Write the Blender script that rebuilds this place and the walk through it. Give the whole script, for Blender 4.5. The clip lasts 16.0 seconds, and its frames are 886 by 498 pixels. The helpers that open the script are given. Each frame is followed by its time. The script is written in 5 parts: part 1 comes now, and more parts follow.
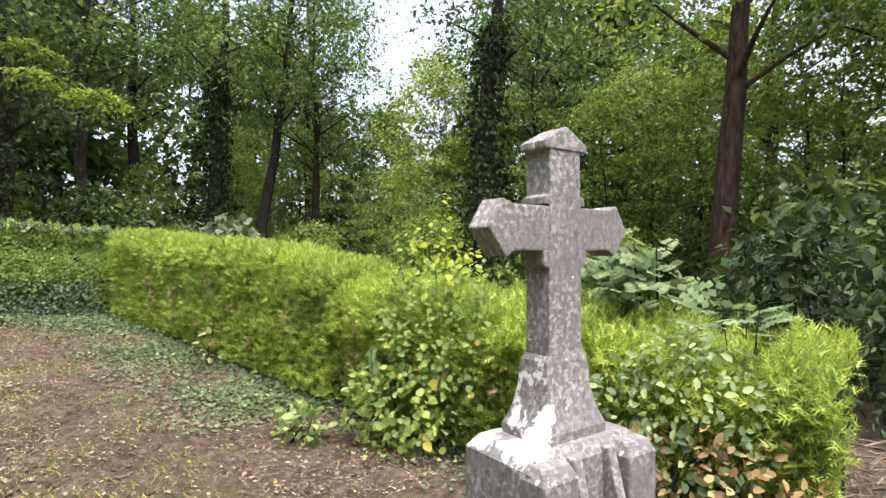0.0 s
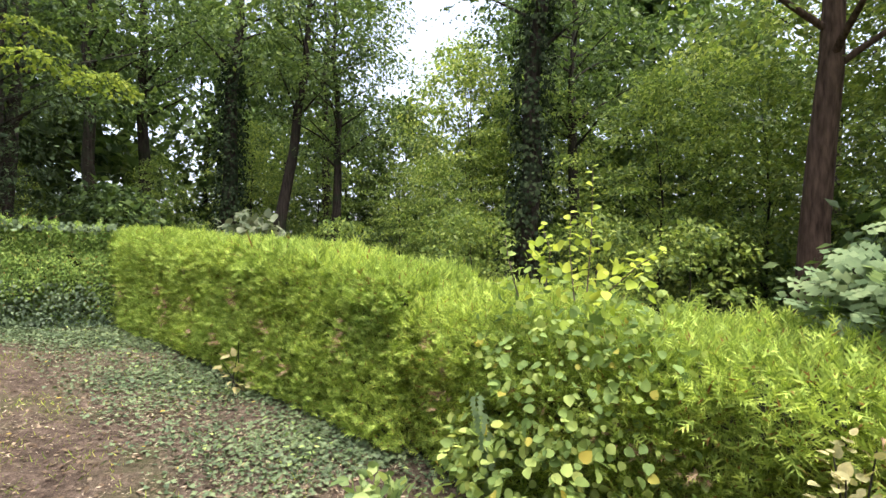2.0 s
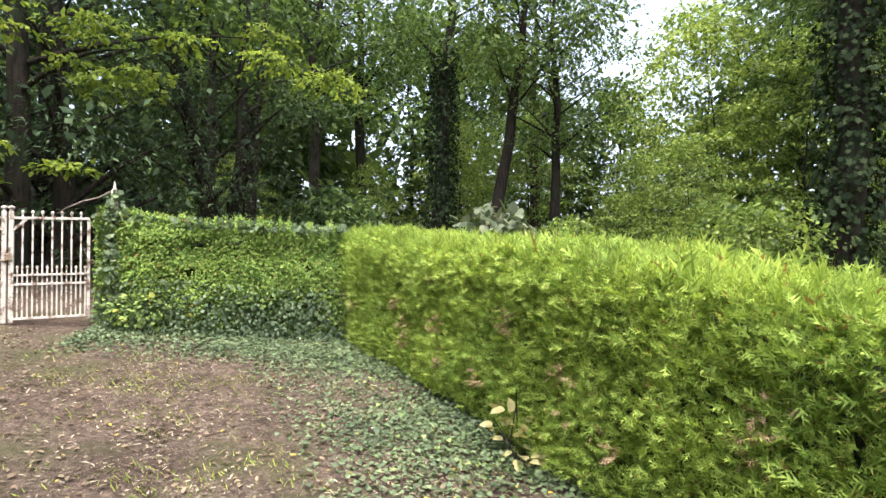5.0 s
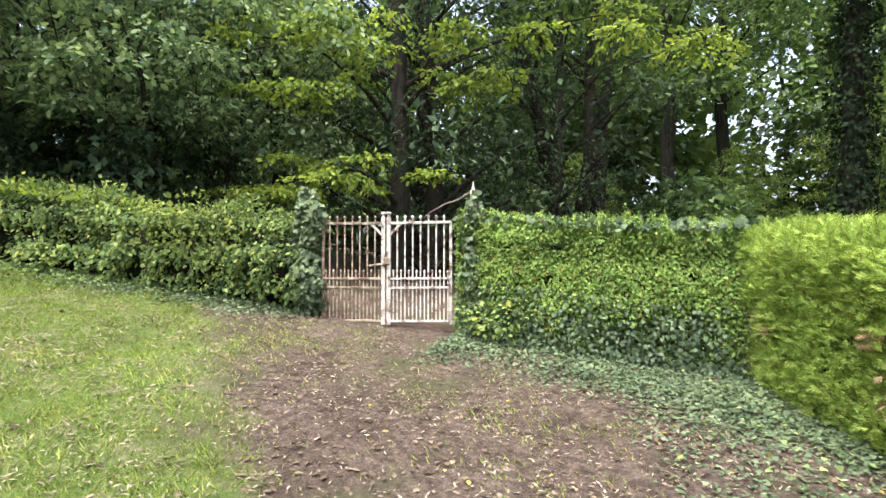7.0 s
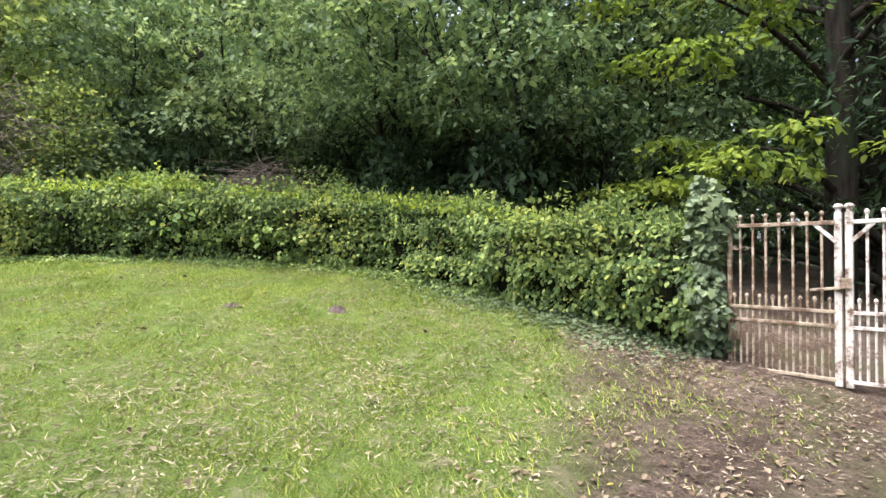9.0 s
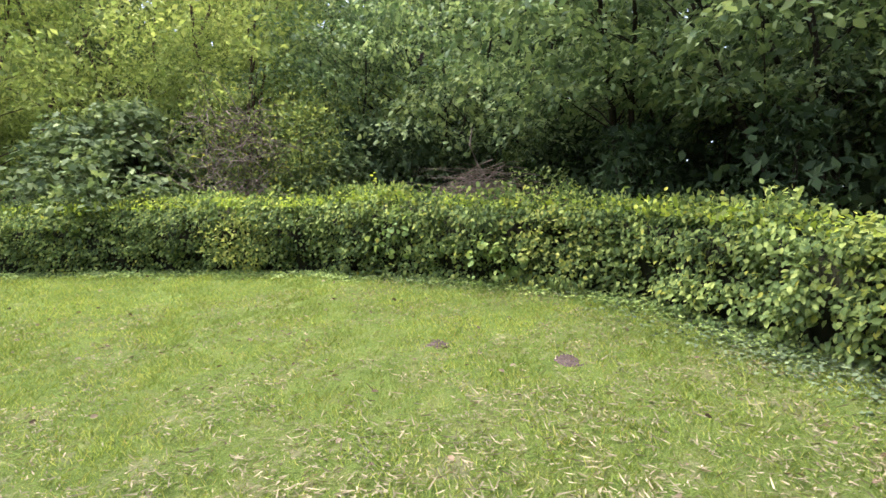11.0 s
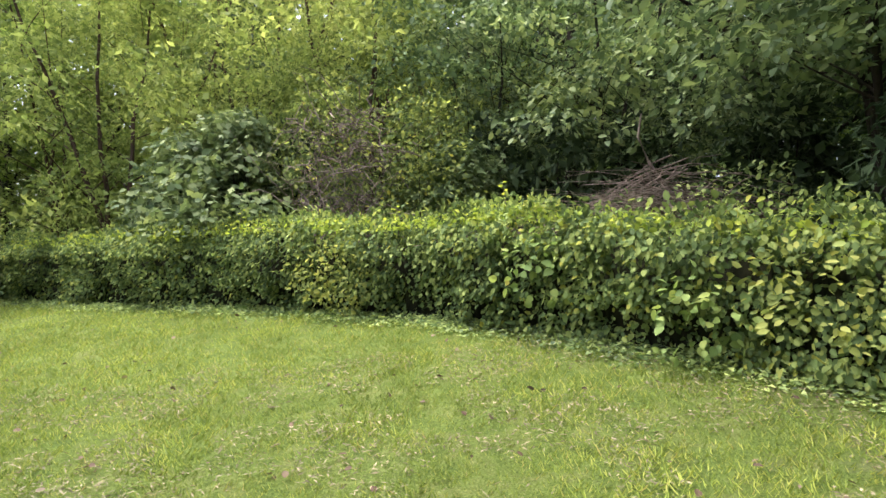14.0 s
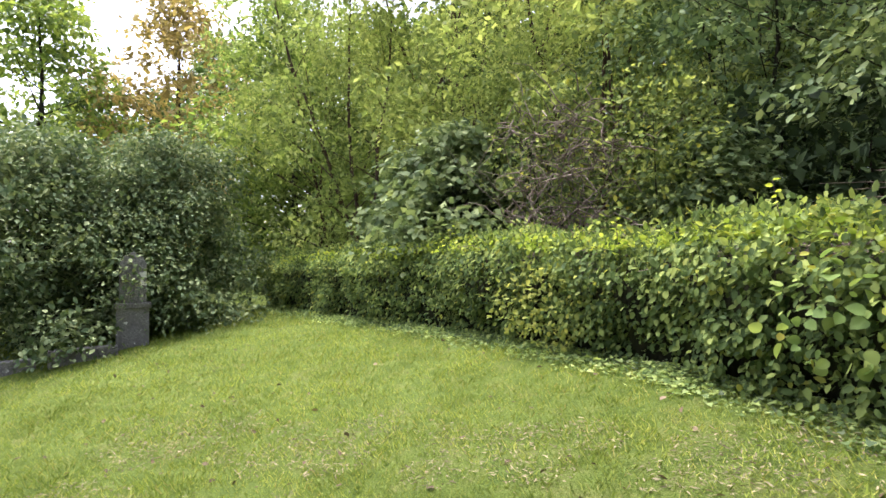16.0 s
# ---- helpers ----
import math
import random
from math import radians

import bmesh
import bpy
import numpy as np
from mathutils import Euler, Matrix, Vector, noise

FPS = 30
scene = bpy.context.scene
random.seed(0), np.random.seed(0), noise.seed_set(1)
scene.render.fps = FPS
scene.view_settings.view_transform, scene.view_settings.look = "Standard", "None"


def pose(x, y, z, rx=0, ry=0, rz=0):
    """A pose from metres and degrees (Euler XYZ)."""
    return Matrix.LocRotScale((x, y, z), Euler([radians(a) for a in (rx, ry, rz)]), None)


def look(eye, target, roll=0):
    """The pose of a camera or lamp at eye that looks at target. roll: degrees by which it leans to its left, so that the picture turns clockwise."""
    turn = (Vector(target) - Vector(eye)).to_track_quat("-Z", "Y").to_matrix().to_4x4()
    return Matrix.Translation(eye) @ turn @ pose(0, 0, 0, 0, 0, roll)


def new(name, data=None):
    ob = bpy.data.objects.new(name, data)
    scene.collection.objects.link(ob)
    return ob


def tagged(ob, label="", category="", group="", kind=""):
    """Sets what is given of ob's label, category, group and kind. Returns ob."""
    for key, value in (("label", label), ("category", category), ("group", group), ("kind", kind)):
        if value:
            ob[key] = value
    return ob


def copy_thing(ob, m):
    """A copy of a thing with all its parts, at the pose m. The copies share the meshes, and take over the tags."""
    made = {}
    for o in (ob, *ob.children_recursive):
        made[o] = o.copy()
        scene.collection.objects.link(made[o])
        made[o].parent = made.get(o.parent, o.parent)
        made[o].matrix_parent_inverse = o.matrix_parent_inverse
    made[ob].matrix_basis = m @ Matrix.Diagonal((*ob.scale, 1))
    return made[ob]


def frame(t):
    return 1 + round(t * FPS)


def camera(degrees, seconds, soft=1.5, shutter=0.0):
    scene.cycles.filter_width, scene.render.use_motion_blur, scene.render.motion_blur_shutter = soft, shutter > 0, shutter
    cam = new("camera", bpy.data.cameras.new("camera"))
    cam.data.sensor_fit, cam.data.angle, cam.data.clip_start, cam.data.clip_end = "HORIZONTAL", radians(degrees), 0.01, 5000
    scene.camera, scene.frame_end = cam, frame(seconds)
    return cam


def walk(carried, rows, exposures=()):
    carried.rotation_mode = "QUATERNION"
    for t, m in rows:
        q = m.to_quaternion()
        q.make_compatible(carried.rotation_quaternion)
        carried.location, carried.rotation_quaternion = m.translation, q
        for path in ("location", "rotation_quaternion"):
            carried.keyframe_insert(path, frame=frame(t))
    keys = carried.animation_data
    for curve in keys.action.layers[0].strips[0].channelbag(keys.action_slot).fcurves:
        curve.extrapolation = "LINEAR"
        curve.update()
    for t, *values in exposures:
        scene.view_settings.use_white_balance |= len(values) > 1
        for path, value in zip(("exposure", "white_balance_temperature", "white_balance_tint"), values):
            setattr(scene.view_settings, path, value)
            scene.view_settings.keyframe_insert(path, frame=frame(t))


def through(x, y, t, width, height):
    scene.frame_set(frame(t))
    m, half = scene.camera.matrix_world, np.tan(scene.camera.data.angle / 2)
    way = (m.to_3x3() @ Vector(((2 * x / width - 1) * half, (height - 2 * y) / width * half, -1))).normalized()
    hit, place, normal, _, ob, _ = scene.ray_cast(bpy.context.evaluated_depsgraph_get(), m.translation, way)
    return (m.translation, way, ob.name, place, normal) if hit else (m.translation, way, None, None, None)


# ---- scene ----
cam = camera(79.4, 16.0, shutter=0.05)
METRES, EYE, TILT, LEAN, TURN = 12.5, 1.45, 2.4, 5.3, 41.7
ROWS = [
    (0.0, 0.0, 0.0, 0.0, 0.18, -1.98, -5.3),
    (0.5, -0.0179, 0.0279, -0.0041, 0.02, -1.95, -5.3),
    (1.0, -0.0333, 0.0581, -0.0039, 0.08, -2.04, -5.25),
    (1.5, -0.0485, 0.0855, -0.0079, 0.52, -1.98, -5.19),
    (2.0, -0.0625, 0.1142, -0.0077, 1.11, -2.12, -5.18),
    (2.5, -0.0748, 0.1448, -0.0107, 3.76, -2.38, -4.96),
    (3.0, -0.0875, 0.1683, -0.0138, 9.34, -2.77, -4.61),
    (5.5, -0.2019, 0.2882, -0.0248, 26.1, -3.8, -3.82),
    (6.0, -0.2254, 0.3103, -0.0273, 35.01, -4.29, -3.0),
    (6.5, -0.2458, 0.3291, -0.0304, 47.76, -4.78, -1.74),
    (7.0, -0.2765, 0.343, -0.0323, 55.89, -4.99, -1.09),
    (7.5, -0.3058, 0.353, -0.0347, 62.74, -5.07, -0.38),
    (8.0, -0.3389, 0.3678, -0.0348, 76.8, -4.99, 1.13),
    (10.5, -0.4908, 0.3559, -0.027, 109.86, -3.48, 3.91),
    (11.0, -0.5191, 0.3426, -0.0223, 118.46, -2.88, 4.54),
    (11.5, -0.5542, 0.3307, -0.0164, 126.83, -2.16, 5.15),
    (12.0, -0.5833, 0.3107, -0.0134, 128.95, -1.99, 5.21),
    (12.5, -0.6104, 0.2935, -0.0076, 129.33, -1.94, 5.23),
    (13.0, -0.6405, 0.2824, -0.0024, 129.93, -1.88, 5.49),
    (13.5, -0.6582, 0.2606, -0.0018, 132.21, -1.5, 5.39),
    (14.0, -0.6797, 0.2441, 0.0013, 133.94, -1.29, 5.34),
    (14.5, -0.706, 0.236, 0.0052, 136.89, -1.01, 5.75),
    (15.0, -0.7214, 0.2225, 0.004, 143.62, -0.21, 5.83),
    (15.5, -0.7398, 0.2049, 0.0114, 151.85, 0.5, 5.95),
    (16.0, -0.7609, 0.1915, 0.0148, 160.52, 1.51, 5.97),
]
walk(cam, [(t, pose(0, 0, EYE, TILT, LEAN, TURN) @ pose(METRES * x, METRES * y, METRES * z, 90 + pitch, roll, yaw)) for t, x, y, z, yaw, pitch, roll in ROWS],
     exposures=[(0.0, 2.03, 6350, 15), (3.0, 2.15, 6350, 15), (7.0, 2.34, 5950, 15), (10.0, 2.32, 5950, 18), (12.5, 2.3, 6250, 18), (16.0, 2.28, 6250, 18)])

# ---- light ----
world = bpy.data.worlds.new("overcast_sky")
scene.world = world
world.use_nodes = True
wn = world.node_tree.nodes
sky = wn.new("ShaderNodeTexSky")
sky.sky_type = "NISHITA"
sky.sun_disc = False
sky.sun_elevation, sky.sun_rotation = radians(70), radians(108)
sky.air_density, sky.dust_density, sky.ozone_density = 1.0, 5.0, 1.0
hsv = wn.new("ShaderNodeHueSaturation")
hsv.inputs["Saturation"].default_value = 0.6
world.node_tree.links.new(sky.outputs["Color"], hsv.inputs["Color"])
world.node_tree.links.new(hsv.outputs["Color"], wn["Background"].inputs["Color"])
wn["Background"].inputs["Strength"].default_value = 0.15
sun_data = bpy.data.lights.new("sun", "SUN")
sun_data.energy, sun_data.angle, sun_data.color = 1.5, radians(40), (1.0, 0.95, 0.86)
sun = new("sun", sun_data)
sun.matrix_world = look((6, -2, 18), (0, 0, 0))

# ---- materials ----


def base_material(name, rough=0.8):
    m = bpy.data.materials.new(name)
    m.use_nodes = True
    nt = m.node_tree
    b = nt.nodes["Principled BSDF"]
    b.inputs["Roughness"].default_value = rough
    return m, nt, b


def ramp(nt, fac, stops):
    r = nt.nodes.new("ShaderNodeValToRGB")
    el = r.color_ramp.elements
    while len(el) < len(stops):
        el.new(0.5)
    for e, (p, c) in zip(el, stops):
        e.position, e.color = p, (*c, 1)
    nt.links.new(fac, r.inputs["Fac"])
    return r.outputs["Color"]


def noise_tex(nt, scale, detail=4, rough=0.6, coords="Object"):
    tc = nt.nodes.new("ShaderNodeTexCoord")
    n = nt.nodes.new("ShaderNodeTexNoise")
    n.inputs["Scale"].default_value, n.inputs["Detail"].default_value, n.inputs["Roughness"].default_value = scale, detail, rough
    nt.links.new(tc.outputs[coords], n.inputs["Vector"])
    return n.outputs["Fac"]


def mix_rgb(nt, kind, fac, a, b):
    m = nt.nodes.new("ShaderNodeMix")
    m.data_type, m.blend_type = "RGBA", kind
    for sock, v in ((m.inputs[0], fac), (m.inputs[6], a), (m.inputs[7], b)):
        if isinstance(v, (int, float)):
            sock.default_value = v
        elif isinstance(v, tuple):
            sock.default_value = (*v, 1)
        else:
            nt.links.new(v, sock)
    return m.outputs[2]


def bump(nt, b, height, strength=0.4, dist=0.02):
    bn = nt.nodes.new("ShaderNodeBump")
    bn.inputs["Strength"].default_value, bn.inputs["Distance"].default_value = strength, dist
    nt.links.new(height, bn.inputs["Height"])
    nt.links.new(bn.outputs["Normal"], b.inputs["Normal"])


def leaf_material(name, dark, mid, light, through=0.35, rough=0.55, patch=0.6, odd=None, spec=0.3, gain=1.25, grey=0.2, contrast=0.62):
    """Leaves: each its own tint, patches of darker and lighter growth, light shining through."""
    m, nt, b = base_material(name, rough)
    b.inputs["Specular IOR Level"].default_value = spec
    geo = nt.nodes.new("ShaderNodeNewGeometry")
    dark, mid, light = (tuple(gain * ((1 - grey) * v + grey * sum(c) / 3) for v in c) for c in (dark, mid, light))
    dark, mid, light = ((c[0] * 1.07, c[1], c[2]) for c in (dark, mid, light))
    stops = [(0.0, dark), (0.5, mid), (0.93, light)]
    if odd:
        stops += [(0.965, light), (0.975, odd)]
    col = ramp(nt, geo.outputs["Random Per Island"], stops)
    big = ramp(nt, noise_tex(nt, patch, 3), [(0.3, (contrast, contrast + 0.04, contrast - 0.02)), (0.7, (1.77 - contrast, 1.72 - contrast, 1.6 - contrast))])
    col = mix_rgb(nt, "MULTIPLY", 1.0, col, big)
    info = nt.nodes.new("ShaderNodeObjectInfo")
    shift = ramp(nt, info.outputs["Random"], [(0.0, (0.85, 0.9, 0.85)), (1.0, (1.12, 1.08, 1.0))])
    col = mix_rgb(nt, "MULTIPLY", 1.0, col, shift)
    nt.links.new(col, b.inputs["Base Color"])
    tr = nt.nodes.new("ShaderNodeBsdfTranslucent")
    warm = mix_rgb(nt, "MULTIPLY", 1.0, col, (1.15, 1.15, 0.8))
    nt.links.new(warm, tr.inputs["Color"])
    mx = nt.nodes.new("ShaderNodeMixShader")
    mx.inputs[0].default_value = through
    nt.links.new(b.outputs[0], mx.inputs[1])
    nt.links.new(tr.outputs[0], mx.inputs[2])
    nt.links.new(mx.outputs[0], nt.nodes["Material Output"].inputs["Surface"])
    return m


def bark_material(name, a, c, moss=None):
    m, nt, b = base_material(name, 0.95)
    b.inputs["Specular IOR Level"].default_value = 0.12
    tc = nt.nodes.new("ShaderNodeTexCoord")
    mp = nt.nodes.new("ShaderNodeMapping")
    mp.inputs["Scale"].default_value = (9, 9, 1.6)
    nt.links.new(tc.outputs["Object"], mp.inputs["Vector"])
    n = nt.nodes.new("ShaderNodeTexNoise")
    n.inputs["Scale"].default_value, n.inputs["Detail"].default_value = 1.6, 6
    nt.links.new(mp.outputs["Vector"], n.inputs["Vector"])
    col = ramp(nt, n.outputs["Fac"], [(0.3, a), (0.7, c)])
    if moss:
        col = mix_rgb(nt, "MIX", ramp(nt, noise_tex(nt, 1.2), [(0.5, (0, 0, 0)), (0.65, (0.7, 0.7, 0.7))]), col, moss)
    nt.links.new(col, b.inputs["Base Color"])
    bump(nt, b, n.outputs["Fac"], 0.9, 0.04)
    return m


M_THUJA = leaf_material("conifer_hedge_leaf", (0.1, 0.165, 0.022), (0.19, 0.29, 0.035), (0.3, 0.4, 0.055), 0.45, 0.65, 0.9, (0.25, 0.14, 0.05), 0.12, gain=1.75, grey=0.2, contrast=0.72)
M_TRIM = leaf_material("trimmed_hedge_leaf", (0.07, 0.13, 0.032), (0.125, 0.21, 0.045), (0.19, 0.285, 0.06), 0.4, 0.6, 1.4, (0.32, 0.2, 0.07), 0.1, gain=1.7, grey=0.14, contrast=0.62)
M_BEECH = leaf_material("beech_hedge_leaf", (0.05, 0.09, 0.035), (0.11, 0.175, 0.05), (0.24, 0.31, 0.075), 0.42, 0.6, 1.3, (0.42, 0.42, 0.1), 0.06, gain=1.42, contrast=0.45)
M_IVY = leaf_material("ivy_leaf", (0.035, 0.065, 0.032), (0.066, 0.11, 0.056), (0.115, 0.175, 0.085), 0.2, 0.55, 1.5, None, 0.25, gain=1.3)
M_WOOD_LEAF = leaf_material("woodland_leaf", (0.025, 0.06, 0.015), (0.06, 0.12, 0.025), (0.12, 0.2, 0.035), 0.45, 0.55, 0.3)
M_SAPLING = leaf_material("sapling_leaf", (0.06, 0.12, 0.02), (0.13, 0.22, 0.03), (0.24, 0.34, 0.045), 0.5, 0.5, 0.5)
M_BOUGH = leaf_material("beech_bough_leaf", (0.11, 0.18, 0.03), (0.18, 0.28, 0.045), (0.28, 0.38, 0.065), 0.5, 0.6, 0.6, None, 0.1, gain=0.85, grey=0.06)
M_DEAD_SPRAY = leaf_material("dead_spray", (0.12, 0.07, 0.035), (0.25, 0.16, 0.08), (0.36, 0.26, 0.14), 0.2, 0.8, 3.0)
M_DRY = leaf_material("dry_grass", (0.14, 0.135, 0.08), (0.23, 0.215, 0.14), (0.34, 0.315, 0.22), 0.2, 0.85, 3.0, None, 0.05, gain=1.0)
M_AUTUMN = leaf_material("turning_leaf", (0.14, 0.12, 0.04), (0.24, 0.2, 0.06), (0.36, 0.3, 0.1), 0.4, 0.6, 0.5)
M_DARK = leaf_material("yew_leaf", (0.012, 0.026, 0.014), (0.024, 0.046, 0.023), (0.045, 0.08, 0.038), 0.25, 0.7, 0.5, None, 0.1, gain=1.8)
M_HAZEL = leaf_material("hazel_leaf", (0.045, 0.09, 0.03), (0.11, 0.18, 0.055), (0.22, 0.3, 0.09), 0.45, 0.55, 0.8, None, 0.25, gain=1.85, contrast=0.5)
M_HAZEL_TREE = leaf_material("hazel_crown_leaf", (0.04, 0.08, 0.042), (0.09, 0.148, 0.072), (0.17, 0.24, 0.11), 0.4, 0.55, 0.7, None, 0.16, gain=1.95, contrast=0.55)
# ivy on trunks: canopy shade and backlight are painted into this darker leaf colour
M_BACKLIT_IVY = leaf_material("backlit_ivy_leaf", (0.008, 0.018, 0.008), (0.016, 0.032, 0.013), (0.035, 0.06, 0.025), 0.15, 0.75, 1.5, None, 0.08)
M_WILLOW = leaf_material("willow_leaf", (0.08, 0.13, 0.035), (0.15, 0.22, 0.055), (0.23, 0.3, 0.09), 0.5, 0.65, 0.5, None, 0.08, gain=1.6)
M_HOLLY = leaf_material("holly_leaf", (0.025, 0.05, 0.026), (0.05, 0.085, 0.042), (0.1, 0.14, 0.07), 0.25, 0.6, 0.8, None, 0.1, gain=2.3)
M_LIME = leaf_material("young_leaf", (0.2, 0.31, 0.05), (0.31, 0.43, 0.065), (0.43, 0.52, 0.09), 0.45, 0.55, 2.0, None, 0.12, gain=1.05, grey=0.04)
M_BUSH = leaf_material("round_bush_leaf", (0.1, 0.18, 0.05), (0.165, 0.265, 0.065), (0.27, 0.36, 0.085), 0.42, 0.6, 2.0, (0.45, 0.4, 0.1), 0.1, gain=1.4, contrast=0.6)
M_YELLOWED = leaf_material("yellowing_leaf", (0.11, 0.17, 0.045), (0.18, 0.25, 0.055), (0.29, 0.35, 0.075), 0.45, 0.65, 2.5, None, 0.06, gain=1.1)
M_PALE = leaf_material("pale_leaf", (0.3, 0.32, 0.14), (0.42, 0.42, 0.2), (0.5, 0.5, 0.24), 0.35, 0.6, 2.0, None, 0.1, gain=0.8)
M_BROWN_LEAF = leaf_material("withered_leaf", (0.12, 0.08, 0.04), (0.22, 0.15, 0.07), (0.34, 0.26, 0.1), 0.25, 0.7, 2.0, (0.3, 0.34, 0.1))
M_SILVER = leaf_material("grey_green_leaf", (0.045, 0.075, 0.045), (0.08, 0.115, 0.075), (0.125, 0.165, 0.115), 0.3, 0.65, 2.0, None, 0.1)
M_ELDER = leaf_material("compound_leaf", (0.085, 0.16, 0.075), (0.145, 0.24, 0.115), (0.205, 0.315, 0.155), 0.4, 0.65, 1.5, None, 0.08, gain=1.0)
M_SYCAMORE = leaf_material("sycamore_leaf", (0.055, 0.105, 0.05), (0.1, 0.165, 0.075), (0.17, 0.25, 0.11), 0.35, 0.6, 1.5, None, 0.1, gain=1.25)
M_GRASS = leaf_material("grass_blade", (0.085, 0.14, 0.03), (0.162, 0.232, 0.052), (0.25, 0.3, 0.085), 0.35, 0.75, 0.9, (0.33, 0.31, 0.13), 0.05, gain=1.13, grey=0.0, contrast=0.55)
M_FALLEN = leaf_material("fallen_leaf", (0.07, 0.045, 0.028), (0.13, 0.092, 0.06), (0.24, 0.19, 0.135), 0.1, 0.75, 3.0, (0.36, 0.27, 0.06), 0.15, gain=1.0)
M_BARK = bark_material("dark_bark", (0.01, 0.008, 0.006), (0.04, 0.032, 0.025), (0.02, 0.03, 0.014))
M_BARK_BROWN = bark_material("brown_bark", (0.025, 0.016, 0.011), (0.1, 0.066, 0.046))
M_TWIG = bark_material("dead_twig", (0.07, 0.055, 0.045), (0.24, 0.195, 0.16))
# near-black, so that the shade inside a hedge is in the colour
M_CORE = bark_material("hedge_inner_shade", (0.008, 0.01, 0.005), (0.03, 0.03, 0.015))

# ---- mesh helpers ----


def mesh_from(name, verts, faces, material, smooth=False):
    """A mesh from arrays: faces is an (m, k) array or a list of such arrays."""
    me = bpy.data.meshes.new(name)
    faces = faces if isinstance(faces, list) else [faces]
    faces = [np.asarray(f, dtype=np.int32) for f in faces]
    me.vertices.add(len(verts))
    me.vertices.foreach_set("co", np.asarray(verts, dtype=np.float32).ravel())
    loops = np.concatenate([f.ravel() for f in faces])
    sizes = np.concatenate([np.full(len(f), f.shape[1]) for f in faces])
    me.loops.add(len(loops))
    me.loops.foreach_set("vertex_index", loops)
    me.polygons.add(len(sizes))
    me.polygons.foreach_set("loop_start", np.concatenate([[0], np.cumsum(sizes)[:-1]]).astype(np.int32))
    me.update(calc_edges=True)
    if smooth:
        me.polygons.foreach_set("use_smooth", np.ones(len(sizes), dtype=bool))
    me.materials.append(material)
    return me


def put_part(name, me, parent, label=""):
    ob = new(name, me)
    ob.parent = parent
    return tagged(ob, label)


def part(name, bm, material, parent=None, label=""):
    me = bpy.data.meshes.new(name)
    bm.to_mesh(me)
    bm.free()
    me.materials.append(material)
    ob = new(name, me)
    if parent:
        ob.parent = parent
    return tagged(ob, label)


# leaf outlines: along, across, off the plane; and faces
OVAL = (np.array([(0, 0, 0), (0.3, 0.3, 0.07), (0.72, 0.25, 0.05), (1, 0, -0.08), (0.72, -0.25, 0.05), (0.3, -0.3, 0.07)]), np.array([(0, 1, 2, 3), (0, 3, 4, 5)]))
DIAMOND = (np.array([(0, 0, 0), (0.45, 0.28, 0.06), (1, 0, -0.05), (0.45, -0.28, 0.06)]), np.array([(0, 1, 2), (0, 2, 3)]))
NARROW = (np.array([(0, 0, 0), (0.4, 0.12, 0.03), (1, 0, -0.08), (0.4, -0.12, 0.03)]), np.array([(0, 1, 2), (0, 2, 3)]))
ROUND = (np.array([(0, 0, 0), (0.02, 0.24, 0.05), (0.2, 0.42, 0.08), (0.5, 0.45, 0.08), (0.8, 0.27, 0.04), (1.04, 0, -0.08), (0.8, -0.27, 0.04), (0.5, -0.45, 0.08), (0.2, -0.42, 0.08), (0.02, -0.24, 0.05)]),
         np.array([(0, 1, 2, 3, 4, 5), (0, 5, 6, 7, 8, 9)]))
IVY = (np.array([(0, 0, 0), (-0.1, 0.38, 0), (0.35, 0.25, 0.05), (0.42, 0.5, 0), (1, 0, -0.05), (0.42, -0.5, 0), (0.35, -0.25, 0.05), (-0.1, -0.38, 0)]),
       np.array([(0, 1, 2), (0, 2, 4), (2, 3, 4), (0, 4, 6), (4, 5, 6), (0, 6, 7)]))


SMALL_IVY = (np.array([(0, 0, 0), (0.1, 0.46, 0.04), (1, 0, -0.05), (0.1, -0.46, 0.04)]), np.array([(0, 1, 2), (0, 2, 3)]))


def spray_outline():
    """A flat conifer spray: a spine with narrow pointed side shoots."""
    v, f = [], []
    for x, s, ln in ((0, 0, 1.0), (0.1, 1, 0.5), (0.18, -1, 0.5), (0.35, 1, 0.45), (0.42, -1, 0.45), (0.6, 1, 0.3)):
        a = radians(42 * s)
        d, q = np.array((math.cos(a), math.sin(a))), np.array((-math.sin(a), math.cos(a)))
        p, w, k = np.array((x, 0)), 0.055, len(v)
        for c in (p - q * w, p + q * w, p + d * ln):
            v.append((c[0], c[1], 0.1 * abs(c[1]) - 0.1 * c[0] ** 2))
        f.append((k, k + 1, k + 2))
    return np.array(v), np.array(f)


def compound_outline():
    v, f = [], []
    for i in range(5):
        for s in (1, -1) if i < 4 else (0,):
            a = radians(68 * s)
            d, q = np.array((math.cos(a), math.sin(a))), np.array((-math.sin(a), math.cos(a)))
            p, ln, w, k = np.array((0.16 + 0.18 * i, 0)), 0.4 - 0.03 * i, 0.125, len(v)
            for c in (p, p + d * ln * 0.45 + q * w, p + d * ln, p + d * ln * 0.45 - q * w):
                v.append((c[0], c[1], -0.18 * c[0] ** 2 - 0.12 * abs(c[1])))
            f += [(k, k + 1, k + 2), (k, k + 2, k + 3)]
    return np.array(v), np.array(f)


SPRAY, COMPOUND = spray_outline(), compound_outline()
BLADE = (np.array([(0, 0.06, 0), (0, -0.06, 0), (0.6, 0.035, 0.07), (1, 0, 0.25)]), np.array([(0, 1, 2), (1, 3, 2)]))


